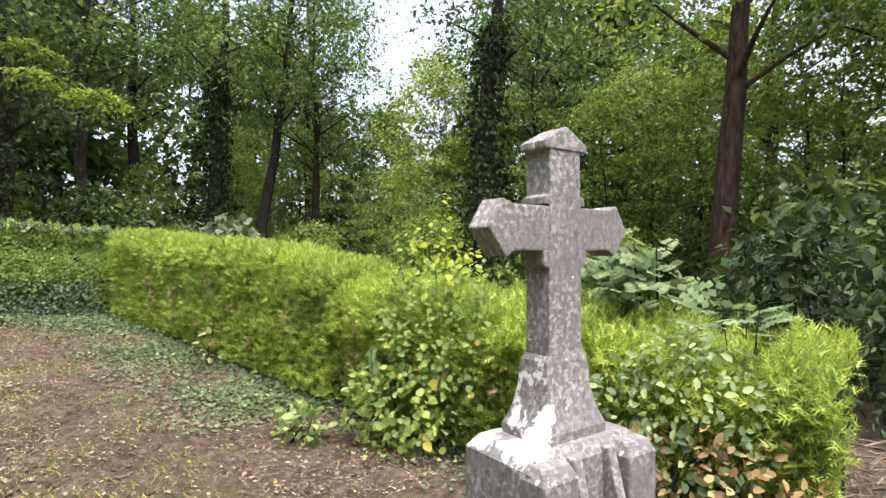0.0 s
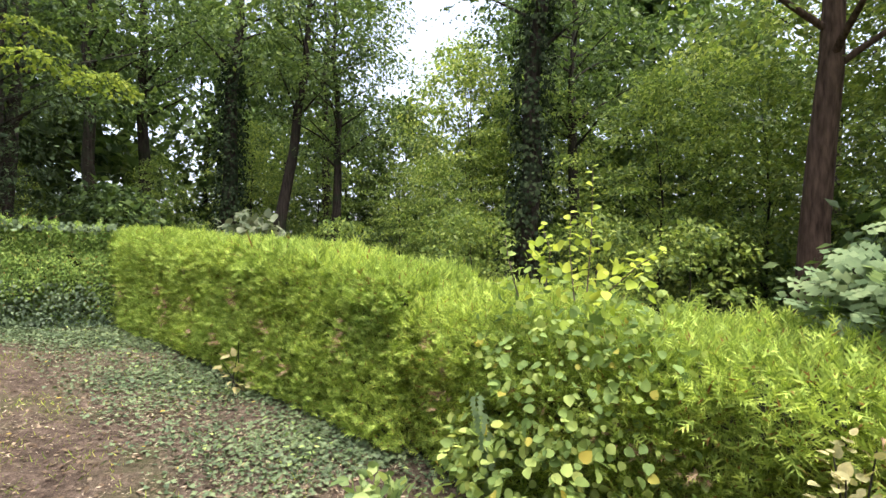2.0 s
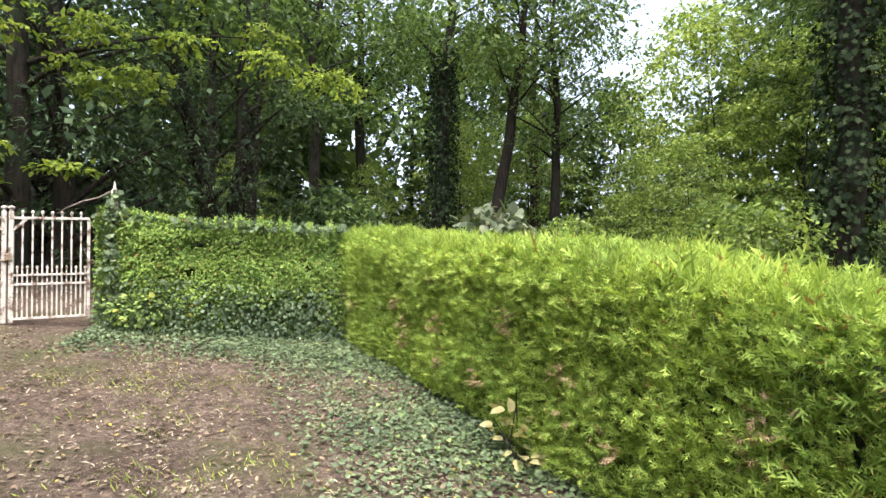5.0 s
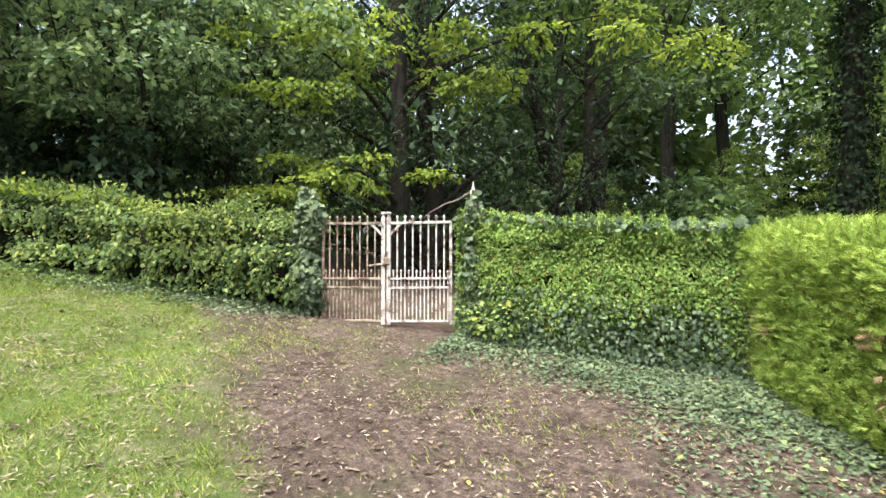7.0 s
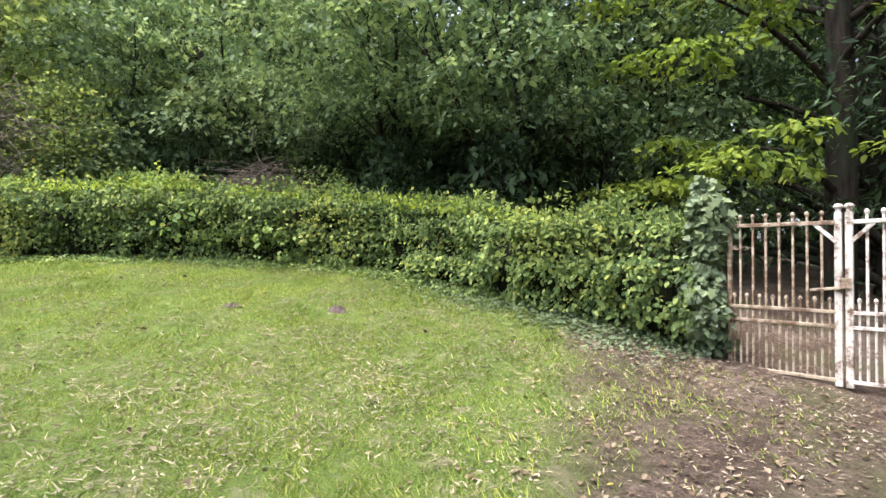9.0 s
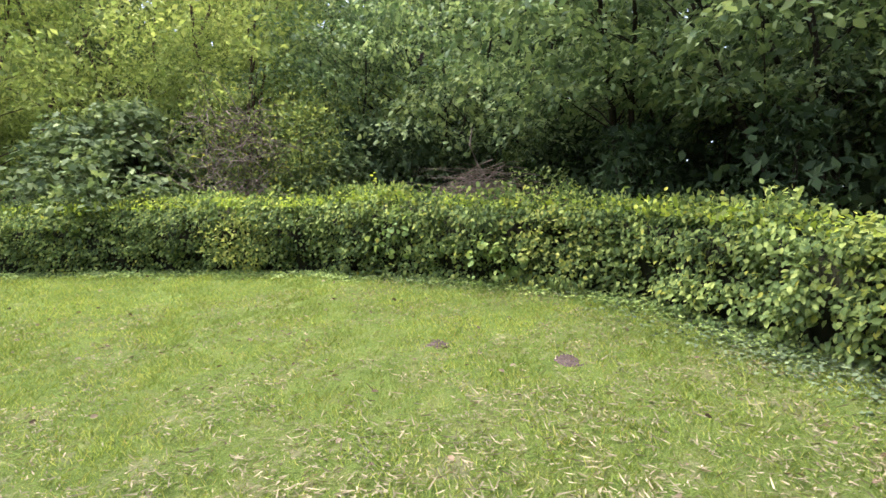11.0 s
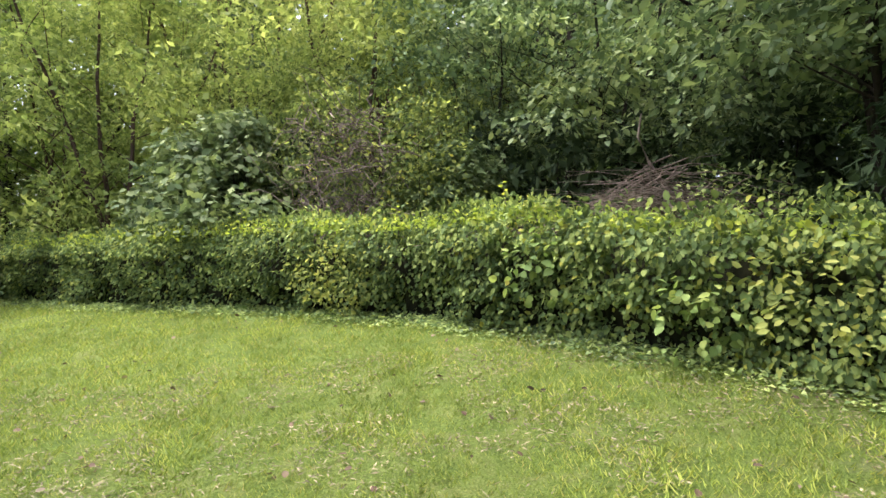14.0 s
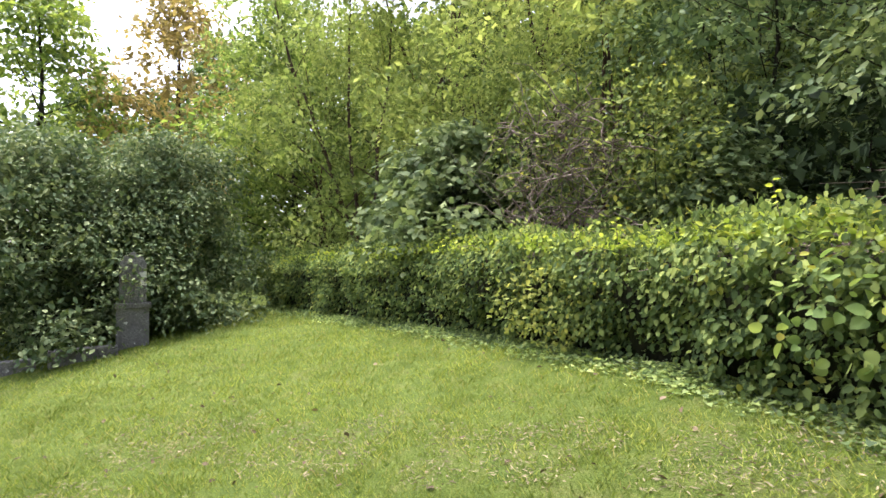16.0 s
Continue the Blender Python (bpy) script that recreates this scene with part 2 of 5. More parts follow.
def unit(a):
    return a / np.maximum(np.linalg.norm(a, axis=-1, keepdims=True), 1e-9)


def strew(outline, at, along, facing, size):
    """One leaf of that outline at every point. Returns vertices and faces."""
    tv, tf = outline
    along = unit(along)
    across = unit(np.cross(facing, along))
    up = np.cross(along, across)
    s = np.broadcast_to(np.asarray(size, dtype=float), (len(at),))[:, None, None]
    v = at[:, None] + s * (tv[None, :, 0:1] * along[:, None] + tv[None, :, 1:2] * across[:, None] + tv[None, :, 2:3] * up[:, None])
    off = (np.arange(len(at)) * len(tv))[:, None, None]
    tfs = tf if isinstance(tf, list) else [tf]
    return v.reshape(-1, 3), [(f[None] + off).reshape(-1, f.shape[1]) for f in tfs]


def joined(pieces):
    """Several (vertices, faces) in one."""
    vs, groups, k = [], {}, 0
    for v, fs in pieces:
        vs.append(v)
        for f in fs if isinstance(fs, list) else [fs]:
            groups.setdefault(f.shape[1], []).append(np.asarray(f) + k)
        k += len(v)
    return np.concatenate(vs), [np.concatenate(g) for g in groups.values()]


def tube(points, radii, sides=7, rng=None, rough=0.0):
    """A tapered tube along points."""
    pts, vs = np.asarray(points, dtype=float), []
    d = unit(np.gradient(pts, axis=0))
    ref = np.where(np.abs(d[:, 2:3]) > 0.9, np.array([[1.0, 0, 0]]), np.array([[0, 0, 1.0]]))
    u = unit(np.cross(d, ref))
    w = np.cross(d, u)
    ang = np.linspace(0, 2 * np.pi, sides, endpoint=False)
    r = np.asarray(radii, dtype=float)[:, None] * np.ones((1, sides))
    if rng is not None and rough:
        r = r * (1 + rough * rng.normal(size=r.shape))
    v = pts[:, None] + r[..., None] * (np.cos(ang)[None, :, None] * u[:, None] + np.sin(ang)[None, :, None] * w[:, None])
    n = len(pts)
    i, j = np.meshgrid(np.arange(n - 1), np.arange(sides), indexing="ij")
    a, b2 = i * sides + j, i * sides + (j + 1) % sides
    return v.reshape(-1, 3), np.stack([a, b2, b2 + sides, a + sides], -1).reshape(-1, 4)


# ---- ground ----


def ground_z(x, y):
    """The lie of the land: a low path along the conifer hedge, a lawn that climbs to the beech hedge."""
    x, y = np.asarray(x, dtype=float), np.asarray(y, dtype=float)
    cx, cy = np.clip(x, -13.5, 1.5), np.clip(y, -14, 4.5)
    u, v = cx / 6 + 1, cy / 6 + 0.5
    z = 0.4384 - 0.5925 * u - 0.8279 * v + 0.0488 * u * u + 0.0922 * u * v + 0.1949 * v * v + 0.1095 * u**3 + 0.0404 * u * u * v + 0.1058 * u * v * v + 0.1286 * v**3
    out = np.clip(-14 - y, 0, 14) * 0.06 + np.clip(-13.5 - x, 0, 8) * 0.05 - np.clip(y - 4.5, 0, 10) * 0.05
    return z + out


def gz(x, y):
    return float(ground_z(x, y))

# ---- the plan ----
TURF_SLOPE, TURF_AT, TURF_LIMIT = 0.61, 4.3, -0.5
TALL_LINE = [(-11.35, 3.3, 1.5), (-9.0, 3.4, 1.42), (-6.2, 3.4, 1.42), (-4.6, 3.4, 1.3)]
LOW_LINE = [(-4.7, 3.45, 1.2), (-2.4, 3.4, 1.15), (-0.3, 3.4, 0.95)]
TRIM_LINE = [(-12.05, 0.2, 1.42), (-11.6, 2.0, 1.5), (-11.35, 3.35, 1.55)]
BEECH_LINE = [(-0.4, -14.1, 1.0), (-4.0, -12.25, 1.08), (-6.2, -11.0, 1.12), (-8.5, -9.5, 1.06), (-9.4, -8.75, 1.15), (-10.4, -7.65, 1.04), (-11.15, -6.95, 1.02), (-11.75, -6.1, 1.04), (-11.95, -4.0, 1.0), (-12.0, -1.75, 1.22)]


GX = np.unique(np.concatenate([np.linspace(-14.5, 2, 100), -14.5 - np.geomspace(0.5, 900, 26), 2 + np.geomspace(0.5, 900, 26)]))
GY = np.unique(np.concatenate([np.linspace(-15, 5, 120), -15 - np.geomspace(0.5, 900, 26), 5 + np.geomspace(0.5, 900, 26)]))
gx, gy = np.meshgrid(GX, GY, indexing="ij")
rng = np.random.default_rng(3)
gh = ground_z(gx, gy) + 0.012 * rng.normal(size=gx.shape)
ii, jj = np.meshgrid(np.arange(len(GX) - 1), np.arange(len(GY) - 1), indexing="ij")
kk = ii * len(GY) + jj
M_GROUND, nt, b = base_material("soil_and_turf", 0.95)
b.inputs["Specular IOR Level"].default_value = 0.08


def smooth_between(nt, value, lo, hi):
    mr = nt.nodes.new("ShaderNodeMapRange")
    mr.interpolation_type = "SMOOTHSTEP"
    mr.inputs[1].default_value, mr.inputs[2].default_value = lo, hi
    nt.links.new(value, mr.inputs[0])
    return mr.outputs[0]


def maths(nt, op, a, c):
    m = nt.nodes.new("ShaderNodeMath")
    m.operation = op
    for s, v in ((m.inputs[0], a), (m.inputs[1], c)):
        if isinstance(v, (int, float)):
            s.default_value = v
        else:
            nt.links.new(v, s)
    return m.outputs[0]


tc = nt.nodes.new("ShaderNodeTexCoord")
sep = nt.nodes.new("ShaderNodeSeparateXYZ")
nt.links.new(tc.outputs["Object"], sep.inputs[0])
# turf on the climb, bare trodden soil on the low path
line = maths(nt, "ADD", maths(nt, "MULTIPLY", sep.outputs["X"], TURF_SLOPE), TURF_AT)
line = maths(nt, "SUBTRACT", maths(nt, "MINIMUM", line, TURF_LIMIT), sep.outputs["Y"])
wob = maths(nt, "MULTIPLY", maths(nt, "SUBTRACT", noise_tex(nt, 1.3, 5), 0.5), 1.6)
turf = smooth_between(nt, maths(nt, "ADD", line, wob), -0.35, 0.35)
soil = ramp(nt, noise_tex(nt, 13, 9, 0.78), [(0.3, (0.032, 0.025, 0.02)), (0.5, (0.08, 0.064, 0.052)), (0.7, (0.16, 0.132, 0.11))])
soil = mix_rgb(nt, "MULTIPLY", 1.0, soil, ramp(nt, noise_tex(nt, 75, 5, 0.8), [(0.35, (0.75, 0.72, 0.68)), (0.65, (2.0, 1.92, 1.85))]))
soil = mix_rgb(nt, "MULTIPLY", 1.0, soil, ramp(nt, noise_tex(nt, 1.7, 5, 0.65), [(0.35, (0.72, 0.68, 0.64)), (0.65, (1.25, 1.2, 1.15))]))
moss = smooth_between(nt, noise_tex(nt, 0.9, 6, 0.65), 0.5, 0.68)
soil = mix_rgb(nt, "MIX", maths(nt, "MULTIPLY", moss, 0.75), soil, (0.09, 0.092, 0.042))
grass = ramp(nt, noise_tex(nt, 5, 7, 0.7), [(0.3, (0.078, 0.12, 0.026)), (0.5, (0.118, 0.165, 0.036)), (0.7, (0.165, 0.185, 0.06))])
grass = mix_rgb(nt, "MULTIPLY", 1.0, grass, ramp(nt, noise_tex(nt, 85, 6, 0.8), [(0.33, (0.45, 0.5, 0.4)), (0.5, (1.0, 1.0, 1.0)), (0.67, (1.75, 1.65, 1.7))]))
straw = smooth_between(nt, noise_tex(nt, 3.0, 7, 0.75), 0.53, 0.64)
grass = mix_rgb(nt, "MIX", maths(nt, "MULTIPLY", maths(nt, "MULTIPLY", straw, smooth_between(nt, sep.outputs["Y"], -7.5, -4.0)), 0.7), grass, (0.22, 0.2, 0.12))
nt.links.new(mix_rgb(nt, "MIX", turf, soil, grass), b.inputs["Base Color"])
bump(nt, b, noise_tex(nt, 32, 8, 0.8), 1.0, 0.05)
ground = new("ground", mesh_from("ground", np.stack([gx, gy, gh], -1).reshape(-1, 3), np.stack([kk, kk + len(GY), kk + len(GY) + 1, kk + 1], -1).reshape(-1, 4), M_GROUND, True))
tagged(ground, "trodden brown soil and mown green turf on a slope", "ground", kind="structure")

# ---- hedges ----


def along_line(line, s):
    """Points and headings at the fractions s of the length of a polyline."""
    line = np.asarray(line, dtype=float)
    seg = np.linalg.norm(np.diff(line, axis=0), axis=1)
    cum = np.concatenate([[0], np.cumsum(seg)]) / seg.sum()
    p = np.stack([np.interp(s, cum, line[:, k]) for k in range(line.shape[1])], -1)
    e = 0.01
    q = np.stack([np.interp(np.clip(s + e, 0, 1), cum, line[:, k]) - np.interp(np.clip(s - e, 0, 1), cum, line[:, k]) for k in range(2)], -1)
    return p, unit(q)


def lumps(p, scale, seed=0.0):
    """Smooth noise at points, about -1 to 1."""
    a, c, d = p[:, 0] * scale + seed, p[:, 1] * scale - seed, p[:, 2] * scale + 2 * seed
    return (np.sin(1.7 * a + 1.3 * np.sin(c)) + np.sin(2.3 * d + 1.1 * np.sin(a * 1.4)) + np.sin(1.9 * c + 1.7 * np.sin(d * 0.8))) / 3


def hedge(name, label, line, thick, outline, material, count, size, seed, bulge=0.06, drop=0.02, hang=0.0, ragged=0.06, gaps=-2.0, uneven=0.02, drape=0.0):
    """A clipped hedge along line (x, y, top height above ground), its near face on the line, its depth to the left of the heading."""
    rng = np.random.default_rng(seed)
    root = new(name)
    tagged(root, label, "hedge")
    line = np.asarray(line, dtype=float)
    n1, n2, n3 = int(count * 0.62), int(count * 0.28), int(count * 0.1)
    s = rng.random(count)
    p, d = along_line(line, s)
    h = p[:, 2] * (1 + uneven * (np.sin(s * 61 + seed) + np.sin(s * 143) + 0.6 * np.sin(s * 310)))
    side = np.stack([-d[:, 1], d[:, 0]], -1)
    t, o, face = np.empty(count), np.empty(count), np.empty((count, 3))
    out3 = np.concatenate([-side, np.zeros((count, 1))], 1)
    f1, f2, f3 = slice(0, n1), slice(n1, n1 + n2), slice(n1 + n2, count)
    t[f1] = rng.random(n1) ** 0.9 * 1.0
    o[f1] = 0.0
    face[f1] = out3[f1] + (0, 0, 0.25)
    t[f2], o[f2] = 1.0, rng.random(n2) * thick
    face[f2] = (0, 0, 1)
    t[f3], o[f3] = rng.random(count - n1 - n2), thick
    face[f3] = -out3[f3]
    edge = np.minimum(1, (1 - t) * h / 0.12)
    xy = p[:, :2] + side * o[:, None]
    z = ground_z(xy[:, 0], xy[:, 1]) + drop + t * h
    at = np.concatenate([xy, z[:, None]], 1)
    lump = lumps(at, 2.1, seed) * bulge + lumps(at, 5.3, seed + 3) * bulge * 0.5
    inward = rng.random(count) ** 2 * 0.1
    at = at + unit(face) * (lump - inward + ragged * rng.normal(size=count) * 0.5)[:, None]
    if drape:
        # the foot of the face draws back under the growth above it
        at[f1, :2] += side[f1] * (0.2 * np.clip(0.45 - t[f1], 0, 1) + 0.09 * np.maximum(0, lumps(at[f1], 3.4, seed + 5)))[:, None]
    at[f1, :2] += (side[f1] * (0.09 * np.clip(1 - edge[f1], 0, 1))[:, None])
    along = unit(face) * 0.8 + rng.normal(size=(count, 3)) * 0.55 + (0, 0, -hang)
    along[f2] += (0, 0, 0.35)
    facing = unit(face) * 0.7 + rng.normal(size=(count, 3)) * 0.45 + (0, 0, 0.35)
    if drape:
        # broad leaves hang like shingles, tips down and out
        along[f1] = out3[f1] * 0.45 + rng.normal(size=(n1, 3)) * 0.42 + (0, 0, -drape)
        facing[f1] = out3[f1] * 0.9 + rng.normal(size=(n1, 3)) * 0.34 + (0, 0, 0.55)
    sizes = size * (0.6 + 0.8 * rng.random(count))
    keep = lumps(at, 6.5, seed + 7) + 0.5 * lumps(at, 15.0, seed) + 0.25 * rng.normal(size=count) > gaps
    me = mesh_from(name, *strew(outline, at[keep], along[keep], facing[keep], sizes[keep]), material)
    put_part("foliage", me, root)
    # a closed near-black core stands in for the shade between the leaves
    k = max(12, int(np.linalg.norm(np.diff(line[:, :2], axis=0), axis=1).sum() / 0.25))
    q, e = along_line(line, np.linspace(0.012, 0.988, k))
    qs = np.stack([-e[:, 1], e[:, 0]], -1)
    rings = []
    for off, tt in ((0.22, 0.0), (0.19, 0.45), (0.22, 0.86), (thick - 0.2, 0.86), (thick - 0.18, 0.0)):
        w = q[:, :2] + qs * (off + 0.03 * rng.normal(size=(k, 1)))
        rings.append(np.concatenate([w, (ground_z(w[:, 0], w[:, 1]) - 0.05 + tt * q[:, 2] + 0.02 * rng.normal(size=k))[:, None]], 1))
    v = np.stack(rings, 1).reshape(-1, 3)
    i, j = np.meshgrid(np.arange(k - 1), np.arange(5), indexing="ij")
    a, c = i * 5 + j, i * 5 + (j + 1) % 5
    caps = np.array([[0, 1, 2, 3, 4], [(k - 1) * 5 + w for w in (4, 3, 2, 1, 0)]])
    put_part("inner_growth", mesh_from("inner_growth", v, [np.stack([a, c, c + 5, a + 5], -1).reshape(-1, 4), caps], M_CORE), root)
    return root


tall_hedge = hedge("conifer_hedge", "clipped bright green conifer hedge beside the soil path", TALL_LINE, 1.0, SPRAY, M_THUJA, 54000, 0.088, 11, 0.07, 0.05, -0.5, 0.07, -1.0)
low_hedge = hedge("conifer_hedge", "lower overgrown green conifer hedge beside the soil path", LOW_LINE, 1.0, SPRAY, M_THUJA, 28000, 0.098, 12, 0.11, 0.03, -0.4, 0.1, -0.85)
trim_hedge = hedge("trimmed_hedge", "clipped dark green mixed hedge beside the iron gate", TRIM_LINE, 0.9, DIAMOND, M_TRIM, 72000, 0.04, 13, 0.07, 0.02, 0.25, 0.08, -0.75, 0.03, 0.35)
beech_hedge = hedge("beech_hedge", "clipped leafy beech hedge along the lawn", BEECH_LINE, 0.8, OVAL, M_BEECH, 76000, 0.06, 14, 0.17, 0.03, 0.5, 0.14, -0.34, 0.035, 0.6)


def shoots(parent, name, line, n, outline, material, size, seed, lo, hi, offset, rise, label="", upright=0.8):
    """Loose growth standing up along the top of a hedge, between the fractions lo and hi of its length."""
    rng = np.random.default_rng(seed)
    centres = lo + (hi - lo) * rng.random(max(4, n // 12))
    s = np.clip(rng.choice(centres, n) + rng.normal(size=n) * 0.006, 0, 1)
    p, d = along_line(line, s)
    xy = p[:, :2] + np.stack([-d[:, 1], d[:, 0]], -1) * (offset[0] + (offset[1] - offset[0]) * rng.random(n))[:, None]
    z = ground_z(xy[:, 0], xy[:, 1]) + p[:, 2] + rise * rng.random(n) ** 2
    along = rng.normal(size=(n, 3)) * 0.45 + (0, 0, upright)
    me = mesh_from(name, *strew(outline, np.concatenate([xy, z[:, None]], 1), along, rng.normal(size=(n, 3)) * 0.6 + (0, 0, 0.5), size * (0.6 + 0.8 * rng.random(n))), material)
    return put_part(name, me, parent, label)


shoots(tall_hedge, "feathery_growth", TALL_LINE, 1300, SPRAY, M_THUJA, 0.17, 15, 0.45, 1.0, (0.0, 0.9), 0.12, "upright feathery young shoots")
shoots(trim_hedge, "ivy", TRIM_LINE, 2600, IVY, M_IVY, 0.065, 16, 0.0, 1.0, (-0.05, 0.9), 0.1, "grey-green ivy over the top", 0.1)
climb = np.random.default_rng(116)
p, d = along_line(TRIM_LINE, climb.random(2600))
z = climb.random(2600) ** 1.6 * 0.75
at = np.concatenate([p[:, :2] + np.stack([d[:, 1], -d[:, 0]], -1) * climb.uniform(-0.08, 0.09, (2600, 1)), (ground_z(p[:, 0], p[:, 1]) + z)[:, None]], 1)
out = np.stack([d[:, 1], -d[:, 0], 0.4 + 0 * z], -1)
put_part("climbing_ivy", mesh_from("climbing_ivy", *strew(IVY, at, climb.normal(size=(2600, 3)) * 0.4 + (0, 0, -0.6), out + climb.normal(size=(2600, 3)) * 0.35, 0.044 * (0.6 + 0.8 * climb.random(2600))), M_IVY), trim_hedge, "dark ivy climbing the foot of the face")
shoots(beech_hedge, "young_leaves", BEECH_LINE, 2800, OVAL, M_LIME, 0.06, 17, 0.05, 0.9, (-0.05, 0.5), 0.14, "yellow-green young leaves", 0.2)
shoots(beech_hedge, "twig_tip_growth", BEECH_LINE, 900, OVAL, M_BEECH, 0.07, 18, 0.05, 0.9, (0.0, 0.7), 0.28, "twig tips standing out of the top", 0.4)


def dead_patches(parent, line, n, seed):
    """Small patches of browned sprays on the near face."""
    rng = np.random.default_rng(seed)
    at, along = [], []
    p, d = along_line(line, rng.random(n) * 0.94 + 0.03)
    for (x, y, h), (dx, dy) in zip(p, d):
        m = rng.integers(6, 22)
        z = gz(x, y) + h * (0.25 + 0.65 * rng.random())
        at.append(np.array((x + dy * 0.05, y - dx * 0.05, z)) + rng.normal(size=(m, 3)) * (0.07, 0.03, 0.05))
        along.append(rng.normal(size=(m, 3)) * 0.5 + (dy, -dx, -0.1))
    at, along = np.concatenate(at), np.concatenate(along)
    me = mesh_from("dead_growth", *strew(SPRAY, at, along, rng.normal(size=at.shape) + (0, 0, 0.6), 0.085), M_DEAD_SPRAY)
    tagged(put_part("dead_growth", me, parent, "browned dead sprays"), kind="stuff")


dead_patches(tall_hedge, TALL_LINE, 16, 19)
dead_patches(low_hedge, LOW_LINE, 9, 20)

# ---- trees ----


def crown(rng, clumps, per, outline, size, flat=0.35, droop=0.2, fill=0.12):
    """Leaves in clumps (x, y, z, radius): layered, uneven, with gaps."""
    pieces = []
    for x, y, z, r in clumps:
        n = max(8, int(per * r * r))
        a, q = rng.random(n) * 2 * np.pi, np.sqrt(rng.random(n))
        lay = rng.integers(-1, 2, n) * 0.55 + 0.16 * rng.normal(size=n)
        wob = 1 + 0.3 * np.sin(3 * a + x * 5) + 0.2 * np.sin(5 * a + z * 7)
        at = np.stack([np.cos(a) * q * r * wob, np.sin(a) * q * r * wob, lay * r * flat - droop * r * q * q], -1) + (x, y, z)
        along = np.stack([np.cos(a), np.sin(a), -0.3 - droop + 0 * a], -1) + rng.normal(size=(n, 3)) * 0.6
        facing = rng.normal(size=(n, 3)) * 0.45 + (0, 0, 1)
        pieces.append(strew(outline, at, along, facing, size * (0.6 + 0.8 * rng.random(n))))
        k = max(4, int(n * fill))
        a, q = rng.random(k) * 2 * np.pi, np.sqrt(rng.random(k)) * 0.8
        at = np.stack([np.cos(a) * q * r, np.sin(a) * q * r, rng.normal(size=k) * r * flat * 0.5], -1) + (x, y, z)
        pieces.append(strew(DIAMOND, at, rng.normal(size=(k, 3)), rng.normal(size=(k, 3)) + (0, 0, 0.6), size * 1.7))
    return joined(pieces)


def tree(name, label, height, radius, crown_from, crown_r, n_clumps, clump_r, per, outline, size, leaf, bark, seed, lean=(0, 0), stems=1, flat=0.35, droop=0.2, ivy=0, taper=0.35, shape=1.0, limb_to=1.0, fill=0.12):
    """A tree at the origin: trunk with limbs, and a crown of leaf clumps from crown_from up."""
    rng = np.random.default_rng(seed)
    root = new(name)
    tagged(root, label, "tree" if height > 5 else "shrub")
    wood, cl, limbs = [], [], []
    tops = []
    for k in range(stems):
        n = 12
        tt = np.linspace(0, 1, n)
        sx, sy = (lean[0] + (rng.normal() * 0.16 if stems > 1 else 0)) * height, (lean[1] + (rng.normal() * 0.16 if stems > 1 else 0)) * height
        bend = np.cumsum(rng.normal(size=(n, 2)) * 0.006 * height, axis=0)
        bend[0] = 0
        pts = np.stack([sx * tt + bend[:, 0] + k * 0.05, sy * tt + bend[:, 1], height * 0.93 * tt - 0.25], -1)
        rad = radius * (1 - (1 - taper * 0.3) * tt) * (1 + 0.5 * np.exp(-tt * 18))
        wood.append(tube(pts, rad, 10 if radius > 0.1 else 6, rng, 0.04))
        tops.append((pts, rad))
    for i in range(n_clumps):
        f = (i + 0.5) / n_clumps
        z = crown_from + (height - crown_from) * f
        prof = math.sin(math.pi * min(1, (0.16 + 0.8 * f)) ** shape)
        a = i * 2.4 + rng.random()
        rr = crown_r * max(0.15, prof) * math.sqrt(rng.random() * 0.85 + 0.15)
        pts, rad = tops[i % stems]
        axis = np.array([np.interp(z, pts[:, 2], pts[:, c]) for c in range(2)])
        c = (axis[0] + rr * math.cos(a), axis[1] + rr * math.sin(a), z)
        cl.append((*c, clump_r * (0.6 + 0.7 * rng.random())))
        if f < limb_to and i % 2 == 0:
            z0 = max(0.4 * crown_from, z - 0.45 * rr - 0.3)
            p0 = np.array([np.interp(z0, pts[:, 2], pts[:, 0]), np.interp(z0, pts[:, 2], pts[:, 1]), z0])
            r0 = float(np.interp(z0, pts[:, 2], rad)) * 0.38
            m = (p0 + np.array(c)) / 2 + (0, 0, 0.12 * rr) + rng.normal(size=3) * 0.08 * rr
            w = np.linspace(0, 1, 6)[:, None]
            bez = (1 - w) ** 2 * p0 + 2 * w * (1 - w) * m + w * w * np.array(c)
            limbs.append(tube(bez, r0 * np.linspace(1, 0.2, 6), 5))
    put_part("trunk", mesh_from("trunk", *joined(wood), bark, True), root)
    for limb in limbs:
        put_part("limb", mesh_from("limb", *limb, bark, True), root)
    put_part("crown", mesh_from("crown", *crown(rng, cl, per, outline, size, flat, droop, fill), leaf), root)
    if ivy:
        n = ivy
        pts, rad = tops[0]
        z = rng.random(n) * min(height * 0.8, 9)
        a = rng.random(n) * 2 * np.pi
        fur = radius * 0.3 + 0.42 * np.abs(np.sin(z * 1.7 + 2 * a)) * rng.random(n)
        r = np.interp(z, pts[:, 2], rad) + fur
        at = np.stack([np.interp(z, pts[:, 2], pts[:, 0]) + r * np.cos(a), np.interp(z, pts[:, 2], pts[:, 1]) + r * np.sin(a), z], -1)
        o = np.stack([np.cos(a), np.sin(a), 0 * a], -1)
        put_part("ivy", mesh_from("ivy", *strew(IVY, at, o * 0.4 + rng.normal(size=(n, 3)) * 0.4 + (0, 0, -0.7), o + rng.normal(size=(n, 3)) * 0.3, 0.105 * (0.6 + 0.8 * rng.random(n))), M_BACKLIT_IVY), root, "ivy climbing the trunk, coloured dark as if backlit")
    return root


